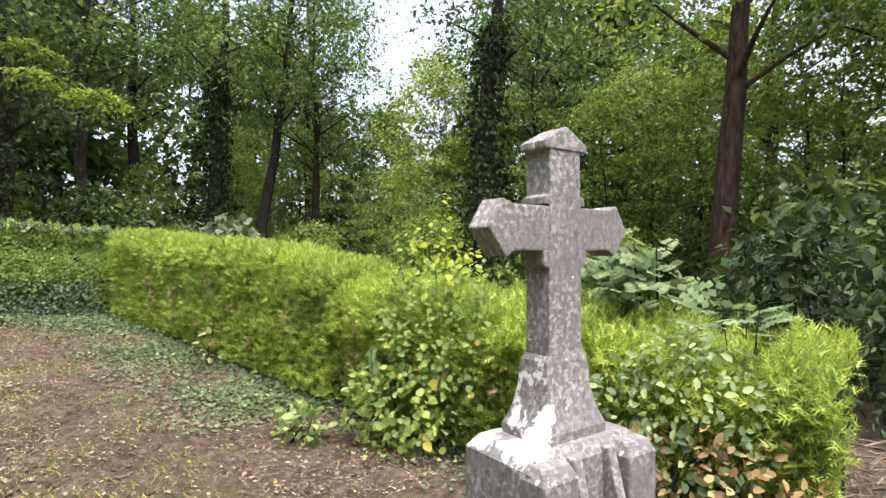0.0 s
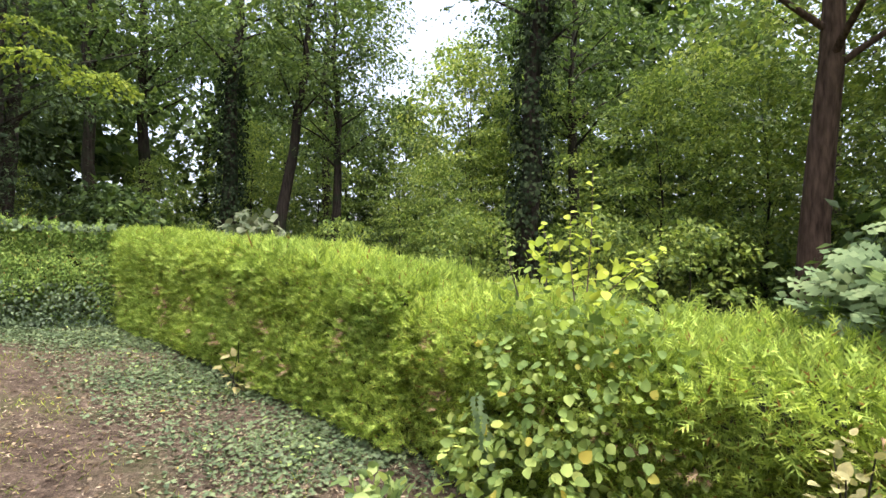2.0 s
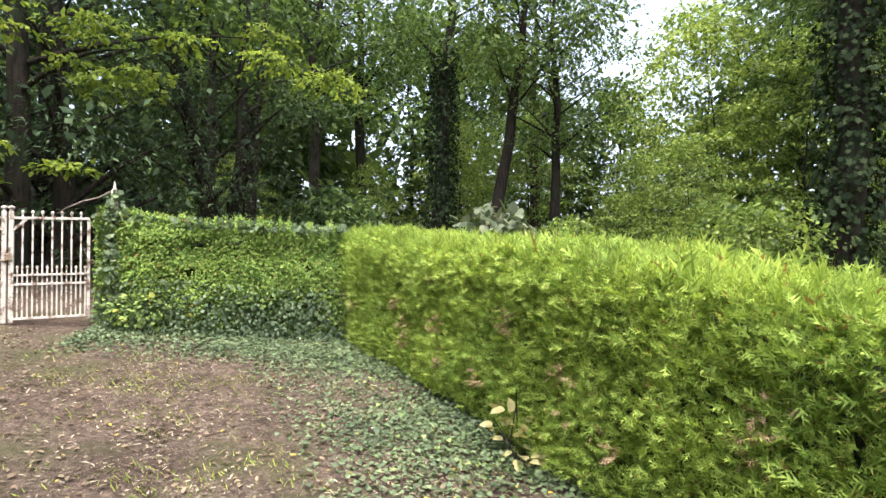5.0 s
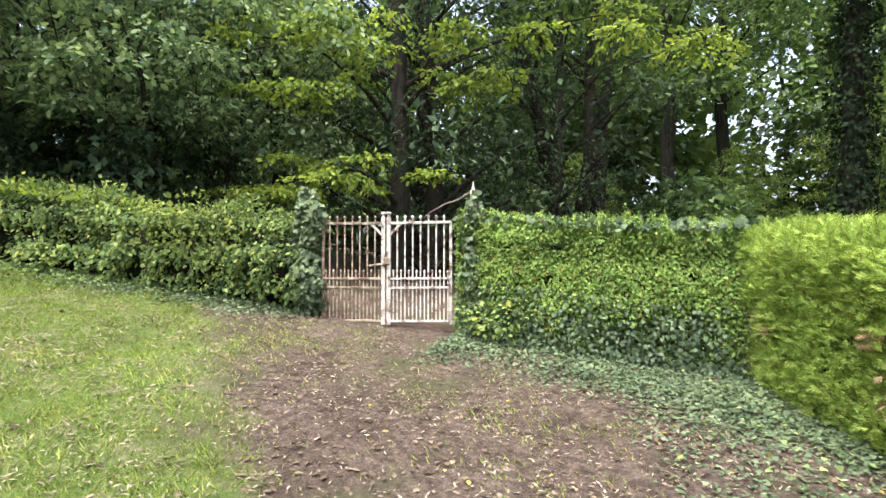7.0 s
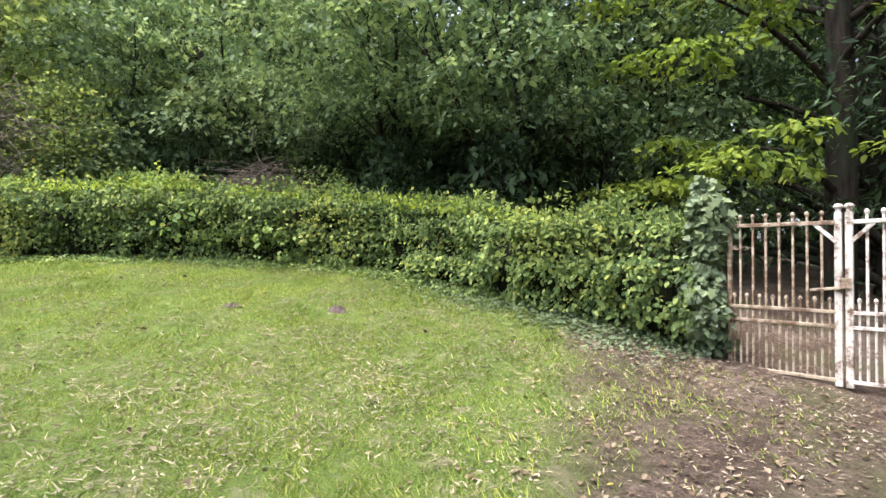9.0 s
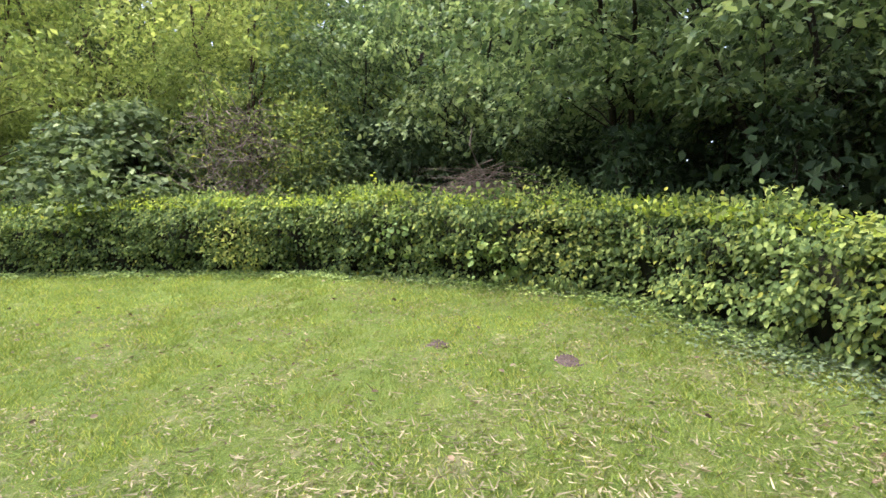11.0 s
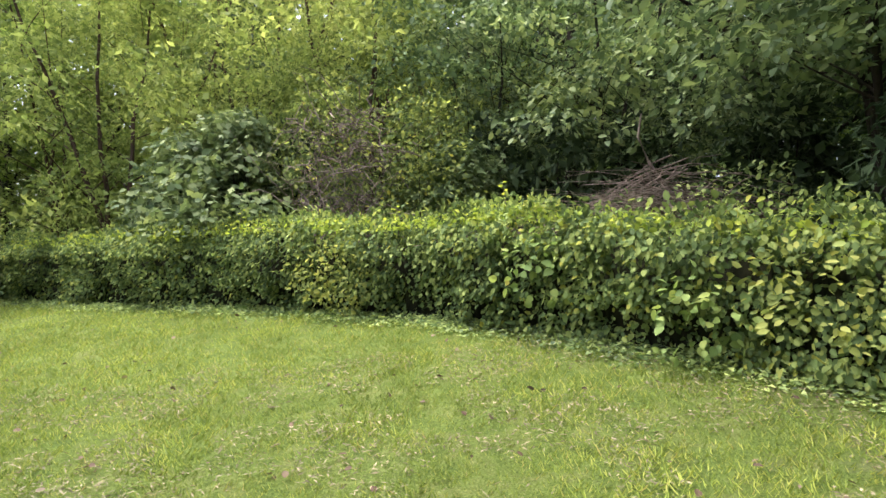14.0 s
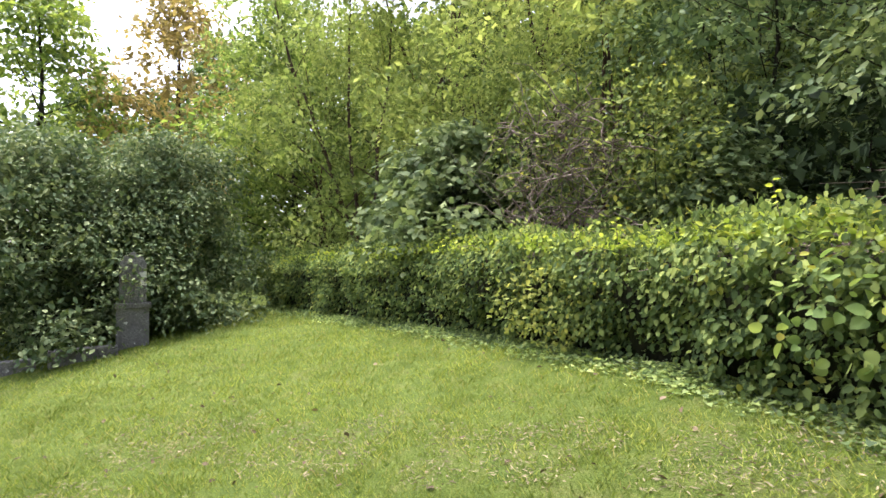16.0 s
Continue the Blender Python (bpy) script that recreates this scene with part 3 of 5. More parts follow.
def stand(ob, x, y, turn=0, scale=1.0, tall=1.0, sink=0.05):
    m = pose(x, y, gz(x, y) - sink, 0, 0, turn) @ Matrix.Diagonal((scale, scale, scale * tall, 1))
    ob.matrix_basis = m
    return ob


def grove(make, places):
    """The same tree again at further places (x, y, turn, scale)."""
    first = None
    for x, y, turn, s in places:
        if first is None:
            first = stand(make, x, y, turn, s)
        else:
            m = pose(x, y, gz(x, y) - 0.05, 0, 0, turn) @ Matrix.Diagonal((s, s, s, 1))
            keep = first.matrix_basis.copy()
            first.matrix_basis = Matrix.Identity(4)
            copy_thing(first, m)
            first.matrix_basis = keep
    return first


wood_tall = tree("woodland_tree", "tall dark-trunked woodland tree behind the hedge", 18, 0.3, 7.0, 4.0, 60, 1.4, 110, DIAMOND, 0.15, M_WOOD_LEAF, M_BARK, 21, flat=0.26)
grove(wood_tall, [(-25, 6.3, 20, 1), (-27, 9.2, 140, 1.1), (-17.4, 11.9, 250, 0.7), (-11.2, 18.7, 60, 0.9), (-0.3, 13.0, 190, 0.9), (-23, 16, 90, 1.0), (-30, 3, 30, 1.1), (-4, 22, 300, 0.95), (4, 17, 10, 0.9), (-15.5, 22.5, 160, 0.75)])
ivy_tree = tree("ivy_clad_tree", "tall tree with its trunk wrapped in ivy, darkened as if backlit", 18, 0.36, 8.0, 2.6, 34, 1.2, 140, DIAMOND, 0.14, M_WOOD_LEAF, M_BARK, 22, ivy=4200, limb_to=0.5)
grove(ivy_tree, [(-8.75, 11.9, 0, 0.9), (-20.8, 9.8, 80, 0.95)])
lean_tree = tree("leaning_tree", "slender leaning dark tree behind the hedge", 15, 0.25, 6.5, 3.2, 36, 1.3, 95, DIAMOND, 0.17, M_WOOD_LEAF, M_BARK, 23, lean=(0.08, 0.07))
stand(lean_tree, -18.3, 10.4)
brown_tree = tree("brown_barked_tree", "tall tree with ridged reddish-brown bark", 17, 0.32, 6.5, 4.2, 45, 1.3, 110, DIAMOND, 0.15, M_SAPLING, M_BARK_BROWN, 24, lean=(0.045, 0.02), limb_to=0.6)
stand(brown_tree, -3.35, 12.9)
multi_tree = tree("many_limbed_tree", "dark tree with several spreading limbs", 15, 0.24, 5.0, 5.0, 50, 1.4, 95, DIAMOND, 0.17, M_WOOD_LEAF, M_BARK, 25, stems=3)
stand(multi_tree, -20.8, 3.0)
sapling = tree("beech_sapling", "light green young beech with layered leaves", 8, 0.06, 0.7, 2.3, 60, 0.8, 230, DIAMOND, 0.115, M_SAPLING, M_BARK, 26, flat=0.2)
grove(sapling, [(-15.8, 17.6, 40, 1.25), (-17.6, 19.8, 120, 1.45), (-12.6, 17.6, 200, 1.05), (-6.9, 14.8, 0, 0.85), (-6.2, 16.5, 50, 1.0), (-13.2, 13.0, 100, 0.6), (-1.2, 15.5, 250, 1.05), (1.8, 12.5, 300, 1.0), (-14.5, 17.5, 20, 0.75), (-21.5, 14.0, 70, 0.9), (-24, 8.5, 120, 0.6), (-22.5, 11.5, 170, 0.7), (-27, 14, 220, 1.0), (-4.8, 16.5, 30, 0.9), (-15.5, 13.5, 310, 0.6), (-26, 3.5, 210, 0.6), (-2.4, 17.5, 15, 1.3), (0.9, 16.5, 95, 1.3), (3.2, 13.5, 175, 1.1)])
sprout = tree("beech_sapling", "small light green beech sapling in the undergrowth", 2.6, 0.03, 0.3, 1.2, 22, 0.55, 330, DIAMOND, 0.09, M_SAPLING, M_BARK, 38, flat=0.25)
grove(sprout, [(-9.4, 10.0, 0, 1), (-13.0, 9.0, 60, 0.9), (-6.3, 10.2, 130, 1), (-4.3, 9.2, 200, 0.9), (-16.0, 8.2, 20, 0.8), (-11.4, 11.8, 170, 1.1), (-18.6, 7.6, 240, 0.8)])
far_tree = tree("distant_tree", "dense tree at the far side of the wood", 17, 0.25, 0.5, 5.0, 60, 2.2, 15, DIAMOND, 0.7, M_WOOD_LEAF, M_BARK, 27, limb_to=0, fill=0.2)
fine_tree = tree("distant_tree", "dense leafy tree at the edge of the wood", 17, 0.25, 0.5, 4.6, 64, 2.0, 34, DIAMOND, 0.42, M_WOOD_LEAF, M_BARK, 39, limb_to=0, fill=0.2)
ring, fine = [], []
rr = random.Random(5)
for k in range(33):
    deg = 76 + k * 272 / 33 + rr.uniform(-2, 2)
    d = 32 + rr.uniform(-3, 6)
    s = 0.52 if 113 < deg < 133 else 0.6 if 76 < deg < 92 else 0.62 if 296 < deg < 340 else 0.95
    at = (-6 + d * math.cos(radians(deg)), -3 + d * math.sin(radians(deg)), rr.uniform(0, 360), s * rr.uniform(0.85, 1.15))
    (ring if 150 < deg < 285 else fine).append(at)
ring += [(-2, -26, 100, 0.6), (24, -8, 0, 1), (26, 2, 90, 1), (22, 12, 200, 1)]
grove(far_tree, ring)
fine += [(-3, -25, 0, 0.8), (-8.5, -25, 60, 0.85)]
grove(fine_tree, fine)
maple_tree = tree("field_maple", "rounded green tree beyond the lawn", 11, 0.18, 0.6, 3.6, 60, 1.25, 130, DIAMOND, 0.2, M_SAPLING, M_BARK, 40, fill=0.2)
grove(maple_tree, [(12, -16.5, 0, 1.0), (15, -12, 100, 1.0), (5, -22.5, 200, 0.85), (1.5, -22, 30, 0.9), (3.2, -19.6, 80, 0.9)])
autumn_tree = tree("turning_tree", "tree turning yellow-brown beyond the lawn", 11, 0.18, 1.0, 2.8, 45, 1.1, 150, DIAMOND, 0.2, M_AUTUMN, M_BARK, 41, fill=0.2)
stand(autumn_tree, 9.6, -20.5, 0, 1.05)
thicket = tree("woodland_bush", "dense green bush in the undergrowth", 3.2, 0.05, 0.1, 2.2, 36, 0.8, 110, DIAMOND, 0.22, M_WOOD_LEAF, M_BARK, 34, stems=4, shape=0.6, limb_to=0, fill=0.2)
bushes = [(x + rr.uniform(-1, 1), y + rr.uniform(-1, 1), rr.uniform(0, 360), rr.uniform(0.7, 1.1)) for x, y in
          [(-27, 3), (-24, 0), (-29, 7), (-26, 13), (-22, 19), (-18, 20), (-14, 22), (-10, 23), (-6, 20), (-2, 18), (2, 15), (4, 11), (-17, 15), (-12, 17), (-7, 17), (-3, 15.5), (0, 11.5), (3, 7.5), (-24, 9.5), (6, 5), (-20, 6)]]
grove(thicket, bushes)
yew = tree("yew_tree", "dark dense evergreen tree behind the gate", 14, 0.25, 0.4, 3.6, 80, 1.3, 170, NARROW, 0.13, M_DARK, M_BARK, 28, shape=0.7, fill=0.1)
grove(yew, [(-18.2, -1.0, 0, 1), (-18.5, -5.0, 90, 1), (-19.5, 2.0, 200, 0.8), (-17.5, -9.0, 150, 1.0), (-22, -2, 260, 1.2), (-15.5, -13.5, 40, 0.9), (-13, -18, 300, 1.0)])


def beech_with_boughs():
    """A beech behind the gate whose layered boughs hang over it: groups of clumps at the ends of long limbs."""
    rng = np.random.default_rng(35)
    root = new("beech_tree")
    tagged(root, "beech with bright green layered boughs over the gate", "tree")
    g = gz(-17.0, -1.6)
    pts = np.array([(-17.0, -1.6, g - 0.2), (-17.05, -1.55, g + 3), (-16.9, -1.6, g + 6), (-17.0, -1.7, g + 10)])
    put_part("trunk", mesh_from("trunk", *tube(pts, [0.24, 0.2, 0.16, 0.06], 10), M_BARK, True), root)
    clumps = []
    for end, start, spread, k in (((-14.7, -2.8, 5.4), 3.2, (0.3, 0.4, 0.6), 5), ((-15.3, 0.3, 5.3), 3.6, (0.5, 1.4, 0.25), 9), ((-14.6, -2.2, 3.1), 1.6, (0.5, 1.1, 0.2), 9),
                                  ((-16.0, 2.6, 6.2), 4.2, (0.7, 1.2, 0.5), 4), ((-15.6, -4.6, 6.0), 4.4, (0.7, 1.0, 0.5), 4), ((-16.5, -1.0, 7.8), 6.0, (1.2, 1.6, 0.7), 4)):
        p0, p2 = np.array((-17.0, -1.6, g + start)), np.array(end)
        w = np.linspace(0, 1, 7)[:, None]
        mid = (p0 + p2) / 2 + (0, 0, 0.5)
        put_part("limb", mesh_from("limb", *tube((1 - w) ** 2 * p0 + 2 * w * (1 - w) * mid + w * w * p2, np.linspace(0.07, 0.012, 7), 6), M_BARK, True), root)
        for _ in range(k):
            clumps.append((*(p2 + rng.normal(size=3) * spread), 0.35 + 0.45 * rng.random()))
    put_part("crown", mesh_from("crown", *crown(rng, clumps, 520, OVAL, 0.105, 0.06, 0.34, 0.0), M_BOUGH), root)


beech_with_boughs()
# dark bushes, most of them added to stand for shade under the hazels
dark_bush = tree("dark_bush", "dark evergreen undergrowth, mostly added to fill shaded hollows with darkness", 2.8, 0.05, 0.1, 1.3, 34, 0.6, 170, NARROW, 0.15, M_DARK, M_BARK, 43, stems=3, shape=0.6, limb_to=0, fill=0.3)
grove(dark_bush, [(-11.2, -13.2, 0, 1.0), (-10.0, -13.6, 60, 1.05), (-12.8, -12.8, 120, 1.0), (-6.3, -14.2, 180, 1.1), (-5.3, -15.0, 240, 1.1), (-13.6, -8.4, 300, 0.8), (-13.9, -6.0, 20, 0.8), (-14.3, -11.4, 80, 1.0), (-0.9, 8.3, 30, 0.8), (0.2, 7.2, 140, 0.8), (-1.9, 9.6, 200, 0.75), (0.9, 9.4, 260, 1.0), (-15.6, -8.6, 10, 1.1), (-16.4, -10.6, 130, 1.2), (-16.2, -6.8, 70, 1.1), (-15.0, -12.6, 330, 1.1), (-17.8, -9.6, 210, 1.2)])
hazel = tree("hazel_tree", "broad green hazel overhanging the hedge", 8, 0.07, 2.6, 3.9, 90, 0.95, 230, OVAL, 0.118, M_HAZEL_TREE, M_BARK, 29, stems=5, flat=0.2, droop=0.35, fill=0.06)
grove(hazel, [(-15.4, -6.3, 0, 1), (-14.6, -9.8, 100, 1.05), (-12.6, -14.2, 200, 1.05), (-16.2, -5.2, 250, 0.9), (-10.2, -15.5, 300, 0.95)])
willow = tree("willow_tree", "airy pale green willow behind the beech hedge", 10, 0.07, 0.6, 2.6, 90, 0.9, 330, NARROW, 0.105, M_WILLOW, M_BARK_BROWN, 30, stems=4, fill=0.2)
grove(willow, [(-1.8, -16.6, 0, 1.0), (-4.6, -16.8, 120, 1.1), (-7.6, -15.6, 220, 1.0), (0.8, -18.5, 60, 0.9), (-3.4, -20, 10, 1.3), (-10.5, -19.5, 170, 1.3)])
maple = tree("maple_bush", "sycamore bush with large pale green leaves", 3.2, 0.05, 0.2, 1.5, 45, 0.55, 380, IVY, 0.12, M_SYCAMORE, M_BARK, 37, stems=4, flat=0.4, droop=0.3, fill=0.1)
grove(maple, [(-5.8, -13.2, 0, 1.0), (-4.2, -14.4, 120, 0.9), (-8.9, -12.6, 200, 0.75)])
holly = tree("holly_bush", "dark dense evergreen bush round an old gravestone", 4.0, 0.07, 0.1, 2.2, 100, 0.6, 620, DIAMOND, 0.09, M_HOLLY, M_BARK, 31, stems=4, shape=0.55, flat=0.6, fill=0.3)
grove(holly, [(0.95, -12.4, 0, 0.95), (1.5, -10.6, 100, 0.95), (0.75, -11.5, 40, 0.8)])

# ---- stone cross ----


def solid(outline, depth, bevel=0.01, axis="y"):
    """An outline in x and z, drawn out along y, with worn edges."""
    bm = bmesh.new()
    vs = [bm.verts.new((x, -depth / 2, z)) for x, z in outline]
    f = bm.faces.new(vs)
    ext = bmesh.ops.extrude_face_region(bm, geom=[f])
    bmesh.ops.translate(bm, verts=[v for v in ext["geom"] if isinstance(v, bmesh.types.BMVert)], vec=(0, depth, 0))
    bmesh.ops.recalc_face_normals(bm, faces=bm.faces)
    if bevel:
        bmesh.ops.bevel(bm, geom=list(bm.edges), offset=bevel, segments=2, affect="EDGES", profile=0.6)
    return bm


def block(x0, x1, y0, y1, z0, z1, bevel=0.01):
    bm = bmesh.new()
    bmesh.ops.create_cube(bm, size=1, matrix=Matrix.Translation(((x0 + x1) / 2, (y0 + y1) / 2, (z0 + z1) / 2)) @ Matrix.Diagonal((x1 - x0, y1 - y0, z1 - z0, 1)))
    if bevel:
        bmesh.ops.bevel(bm, geom=list(bm.edges), offset=bevel, segments=2, affect="EDGES", profile=0.6)
    return bm


M_STONE, nt, b = base_material("weathered_stone", 0.9)
grain = noise_tex(nt, 60, 6, 0.7)
tcs = nt.nodes.new("ShaderNodeTexCoord")
mps = nt.nodes.new("ShaderNodeMapping")
mps.inputs["Scale"].default_value = (30, 30, 15.0)
nt.links.new(tcs.outputs["Object"], mps.inputs["Vector"])
streak = nt.nodes.new("ShaderNodeTexNoise")
streak.inputs["Scale"].default_value, streak.inputs["Detail"].default_value, streak.inputs["Roughness"].default_value = 1.5, 7, 0.65
nt.links.new(mps.outputs["Vector"], streak.inputs["Vector"])
col = ramp(nt, streak.outputs["Fac"], [(0.24, (0.066, 0.061, 0.061)), (0.42, (0.12, 0.111, 0.11)), (0.58, (0.165, 0.153, 0.15)), (0.74, (0.26, 0.247, 0.238))])
bloom = smooth_between(nt, noise_tex(nt, 46, 6, 0.65), 0.5, 0.58)
col = mix_rgb(nt, "MIX", maths(nt, "MULTIPLY", maths(nt, "MULTIPLY", bloom, smooth_between(nt, noise_tex(nt, 4, 4, 0.6), 0.38, 0.56)), 0.8), col, (0.33, 0.318, 0.3))
col = mix_rgb(nt, "MULTIPLY", 0.6, col, ramp(nt, grain, [(0.3, (0.6, 0.6, 0.6)), (0.7, (1.2, 1.2, 1.2))]))
spots = smooth_between(nt, noise_tex(nt, 16, 3, 0.5), 0.69, 0.71)
# white lichen lies thick on one flank of the foot
seps = nt.nodes.new("ShaderNodeSeparateXYZ")
nt.links.new(tcs.outputs["Object"], seps.inputs[0])
flank = maths(nt, "MULTIPLY", smooth_between(nt, maths(nt, "MULTIPLY", seps.outputs["X"], -1.0), 0.03, 0.15), smooth_between(nt, maths(nt, "MULTIPLY", seps.outputs["Z"], -1.0), -1.36, -1.2))
flank = maths(nt, "MULTIPLY", flank, smooth_between(nt, seps.outputs["Z"], 0.9, 1.0))
thick = smooth_between(nt, maths(nt, "ADD", noise_tex(nt, 6, 6, 0.65), maths(nt, "MULTIPLY", flank, 0.22)), 0.69, 0.72)
col = mix_rgb(nt, "MIX", maths(nt, "MULTIPLY", maths(nt, "MAXIMUM", spots, thick), 0.92), col, (0.6, 0.59, 0.57))
nt.links.new(col, b.inputs["Base Color"])
bump(nt, b, grain, 0.5, 0.008)

cross = new("stone_cross")
tagged(cross, "weathered grey stone grave cross with white lichen", "grave cross")
arm = [(0.03, 1.695), (0.235, 1.7), (0.27, 1.675), (0.345, 1.78), (0.285, 1.885), (0.24, 1.865), (0.03, 1.865)]
for sx in (-1, 1):
    part("cross_arm", solid([(sx * x, z) for x, z in arm], 0.13, 0.008), M_STONE, cross)
shaft = [(0.083, 1.27), (0.079, 1.63), (0.108, 1.645), (0.108, 1.7), (0.079, 1.702), (0.079, 1.87), (0.1, 1.872), (0.1, 1.9), (0.077, 1.912), (0.075, 2.085)]
part("shaft", solid(shaft + [(-x, z) for x, z in reversed(shaft)], 0.138, 0.006), M_STONE, cross)
part("gabled_cap", solid([(-0.105, 2.08), (0.105, 2.08), (0.108, 2.108), (0.0, 2.172), (-0.108, 2.108)], 0.15, 0.007), M_STONE, cross)


def flared(rows, sides=((-1, -1), (1, -1), (1, 1), (-1, 1))):
    """A square block whose half width and half depth change with its height."""
    bm = bmesh.new()
    rings = [[bm.verts.new((a * w, c * d, z)) for a, c in sides] for w, d, z in rows]
    bm.faces.new(rings[0][::-1])
    bm.faces.new(rings[-1])
    for lo, hi in zip(rings, rings[1:]):
        for k in range(4):
            bm.faces.new((lo[k], lo[(k + 1) % 4], hi[(k + 1) % 4], hi[k]))
    bmesh.ops.bevel(bm, geom=[e for e in bm.edges if abs(e.verts[0].co.z - e.verts[1].co.z) > 1e-4], offset=0.008, segments=2, affect="EDGES", profile=0.6)
    return bm


part("flared_foot", flared([(0.152, 0.13, 0.99), (0.152, 0.13, 1.035), (0.136, 0.117, 1.065), (0.12, 0.101, 1.115), (0.109, 0.089, 1.18), (0.103, 0.081, 1.245), (0.1, 0.077, 1.285), (0.087, 0.072, 1.305)]), M_STONE, cross)
part("plinth", flared([(0.272, 0.195, 0.45), (0.272, 0.195, 0.955), (0.235, 0.16, 1.0)]), M_STONE, cross)
for sx in (-1, 1):
    part("plinth_shoulder", flared([(0.075, 0.06, 0.0), (0.075, 0.06, 0.46), (0.055, 0.035, 0.505)]), M_STONE, cross).matrix_basis = pose(sx * 0.2, -0.21, 0.475)
    rib = solid([(-0.02, 0.45), (0.02, 0.45), (0.02, 0.975), (-0.02, 0.975)], 0.11, 0.008)
    for v in rib.verts:
        v.co.x += sx * 0.085
        v.co.y += -0.16 - (0.99 - v.co.z) * 0.3
    part("sloping_rib", rib, M_STONE, cross)
part("base_step", block(-0.37, 0.37, -0.4, 0.27, 0.2, 0.505, 0.015), M_STONE, cross)
part("base_slab", block(-0.55, 0.55, -0.5, 0.42, -0.15, 0.205, 0.02), M_STONE, cross)
CROSS_AT = (-1.06, 1.84)
cross.matrix_basis = pose(*CROSS_AT, -0.24, 0, 0, 77.0) @ Matrix.Diagonal((1.1, 0.9, 1, 1))

# ---- iron gate ----


def metal(name, paint, rust, amount):
    m, nt, b = base_material(name, 0.6)
    f = ramp(nt, noise_tex(nt, 9, 7, 0.7), [(amount - 0.06, (1, 1, 1)), (amount + 0.06, (0, 0, 0))])
    tone = ramp(nt, noise_tex(nt, 40, 4), [(0.3, (0.8, 0.78, 0.75)), (0.7, (1.05, 1.05, 1.05))])
    c = mix_rgb(nt, "MIX", f, mix_rgb(nt, "MULTIPLY", 1.0, paint, tone), mix_rgb(nt, "MULTIPLY", 1.0, rust, tone))
    nt.links.new(c, b.inputs["Base Color"])
    bump(nt, b, noise_tex(nt, 70, 4), 0.4, 0.003)
    return m


M_WHITE = metal("flaking_white_paint", (0.5, 0.465, 0.4), (0.11, 0.06, 0.035), 0.45)
M_RUSTY = metal("rusted_paint", (0.33, 0.275, 0.19), (0.11, 0.065, 0.035), 0.5)


def rod(x, y, z0, z1, r, knob=True):
    """A round upright bar with a ball on its tip."""
    prof = [(r, z0), (r, z1)]
    if knob:
        prof += [(r * 0.8, z1 + 0.005), (r * 1.7, z1 + 0.018), (r * 1.8, z1 + 0.03), (r * 1.2, z1 + 0.045), (0.001, z1 + 0.052)]
    else:
        prof += [(0.001, z1 + 0.003)]
    return tube([(x, y, z) for _, z in prof], [q for q, _ in prof], 8)


def bar(a, c, w, h):
    """A flat bar from a to c, h high and w thick."""
    bm = bmesh.new()
    a, c = Vector(a), Vector(c)
    d = c - a
    q = d.to_track_quat("Y", "Z").to_matrix().to_4x4()
    bmesh.ops.create_cube(bm, size=1, matrix=Matrix.Translation((a + c) / 2) @ q @ Matrix.Diagonal((w, d.length, h, 1)))
    bmesh.ops.bevel(bm, geom=list(bm.edges), offset=0.003, segments=1, affect="EDGES")
    return bm


GATE_X, GATE_Y, GATE_Z = -12.1, -0.69, 0.72
for sgn, mat, tone in ((-1, M_RUSTY, "rusted beige"), (1, M_WHITE, "flaking white")):
    leaf = new("gate_leaf")
    tagged(leaf, tone + " painted wrought iron gate leaf, closed", "gate", group="leaves of the gate")
    part("stile", bar((0, sgn * 0.035, -0.02), (0, sgn * 0.035, 1.35), 0.045, 0.05), M_WHITE, leaf)
    v, f = rod(0, sgn * 0.035, 1.35, 1.37, 0.02)
    put_part("finial", mesh_from("finial", v, f, M_WHITE, True), leaf)
    part("hinge_stile", bar((0, sgn * 0.83, 0.0), (0, sgn * 0.83, 1.28), 0.03, 0.035), mat, leaf)
    for z, h in ((0.03, 0.03), (0.45, 0.028), (0.565, 0.028), (1.27, 0.032)):
        part("rail", bar((0.02, sgn * 0.05, z), (0.02, sgn * 0.84, z + (0.012 if sgn > 0 else 0)), 0.012, h), mat, leaf)
    for k in range(7):
        v, f = rod(0, sgn * (0.145 + 0.1 * k), 0.03, 1.32, 0.0105)
        put_part("bar", mesh_from("bar", v, f, mat, True), leaf)
    for k in range(8):
        v, f = rod(0, sgn * (0.095 + 0.1 * k), 0.03, 0.63, 0.009)
        put_part("short_bar", mesh_from("short_bar", v, f, mat, True), leaf)
    part("brace", bar((0.015, sgn * 0.05, 1.12), (0.015, sgn * 0.19, 1.26), 0.012, 0.03), M_WHITE, leaf)
    leaf.matrix_basis = pose(GATE_X, GATE_Y, GATE_Z - 0.03)
latch = new("gate_latch")
tagged(latch, "rusty latch bar across the closed gate", "latch")
part("latch_bar", bar((0, -0.22, 0), (0, 0.05, 0.035), 0.014, 0.022), M_RUSTY, latch)
part("latch_plate", bar((-0.005, -0.02, 0.06), (-0.005, 0.05, 0.06), 0.012, 0.09), M_RUSTY, latch)
latch.matrix_basis = pose(GATE_X + 0.035, GATE_Y, GATE_Z + 0.7)


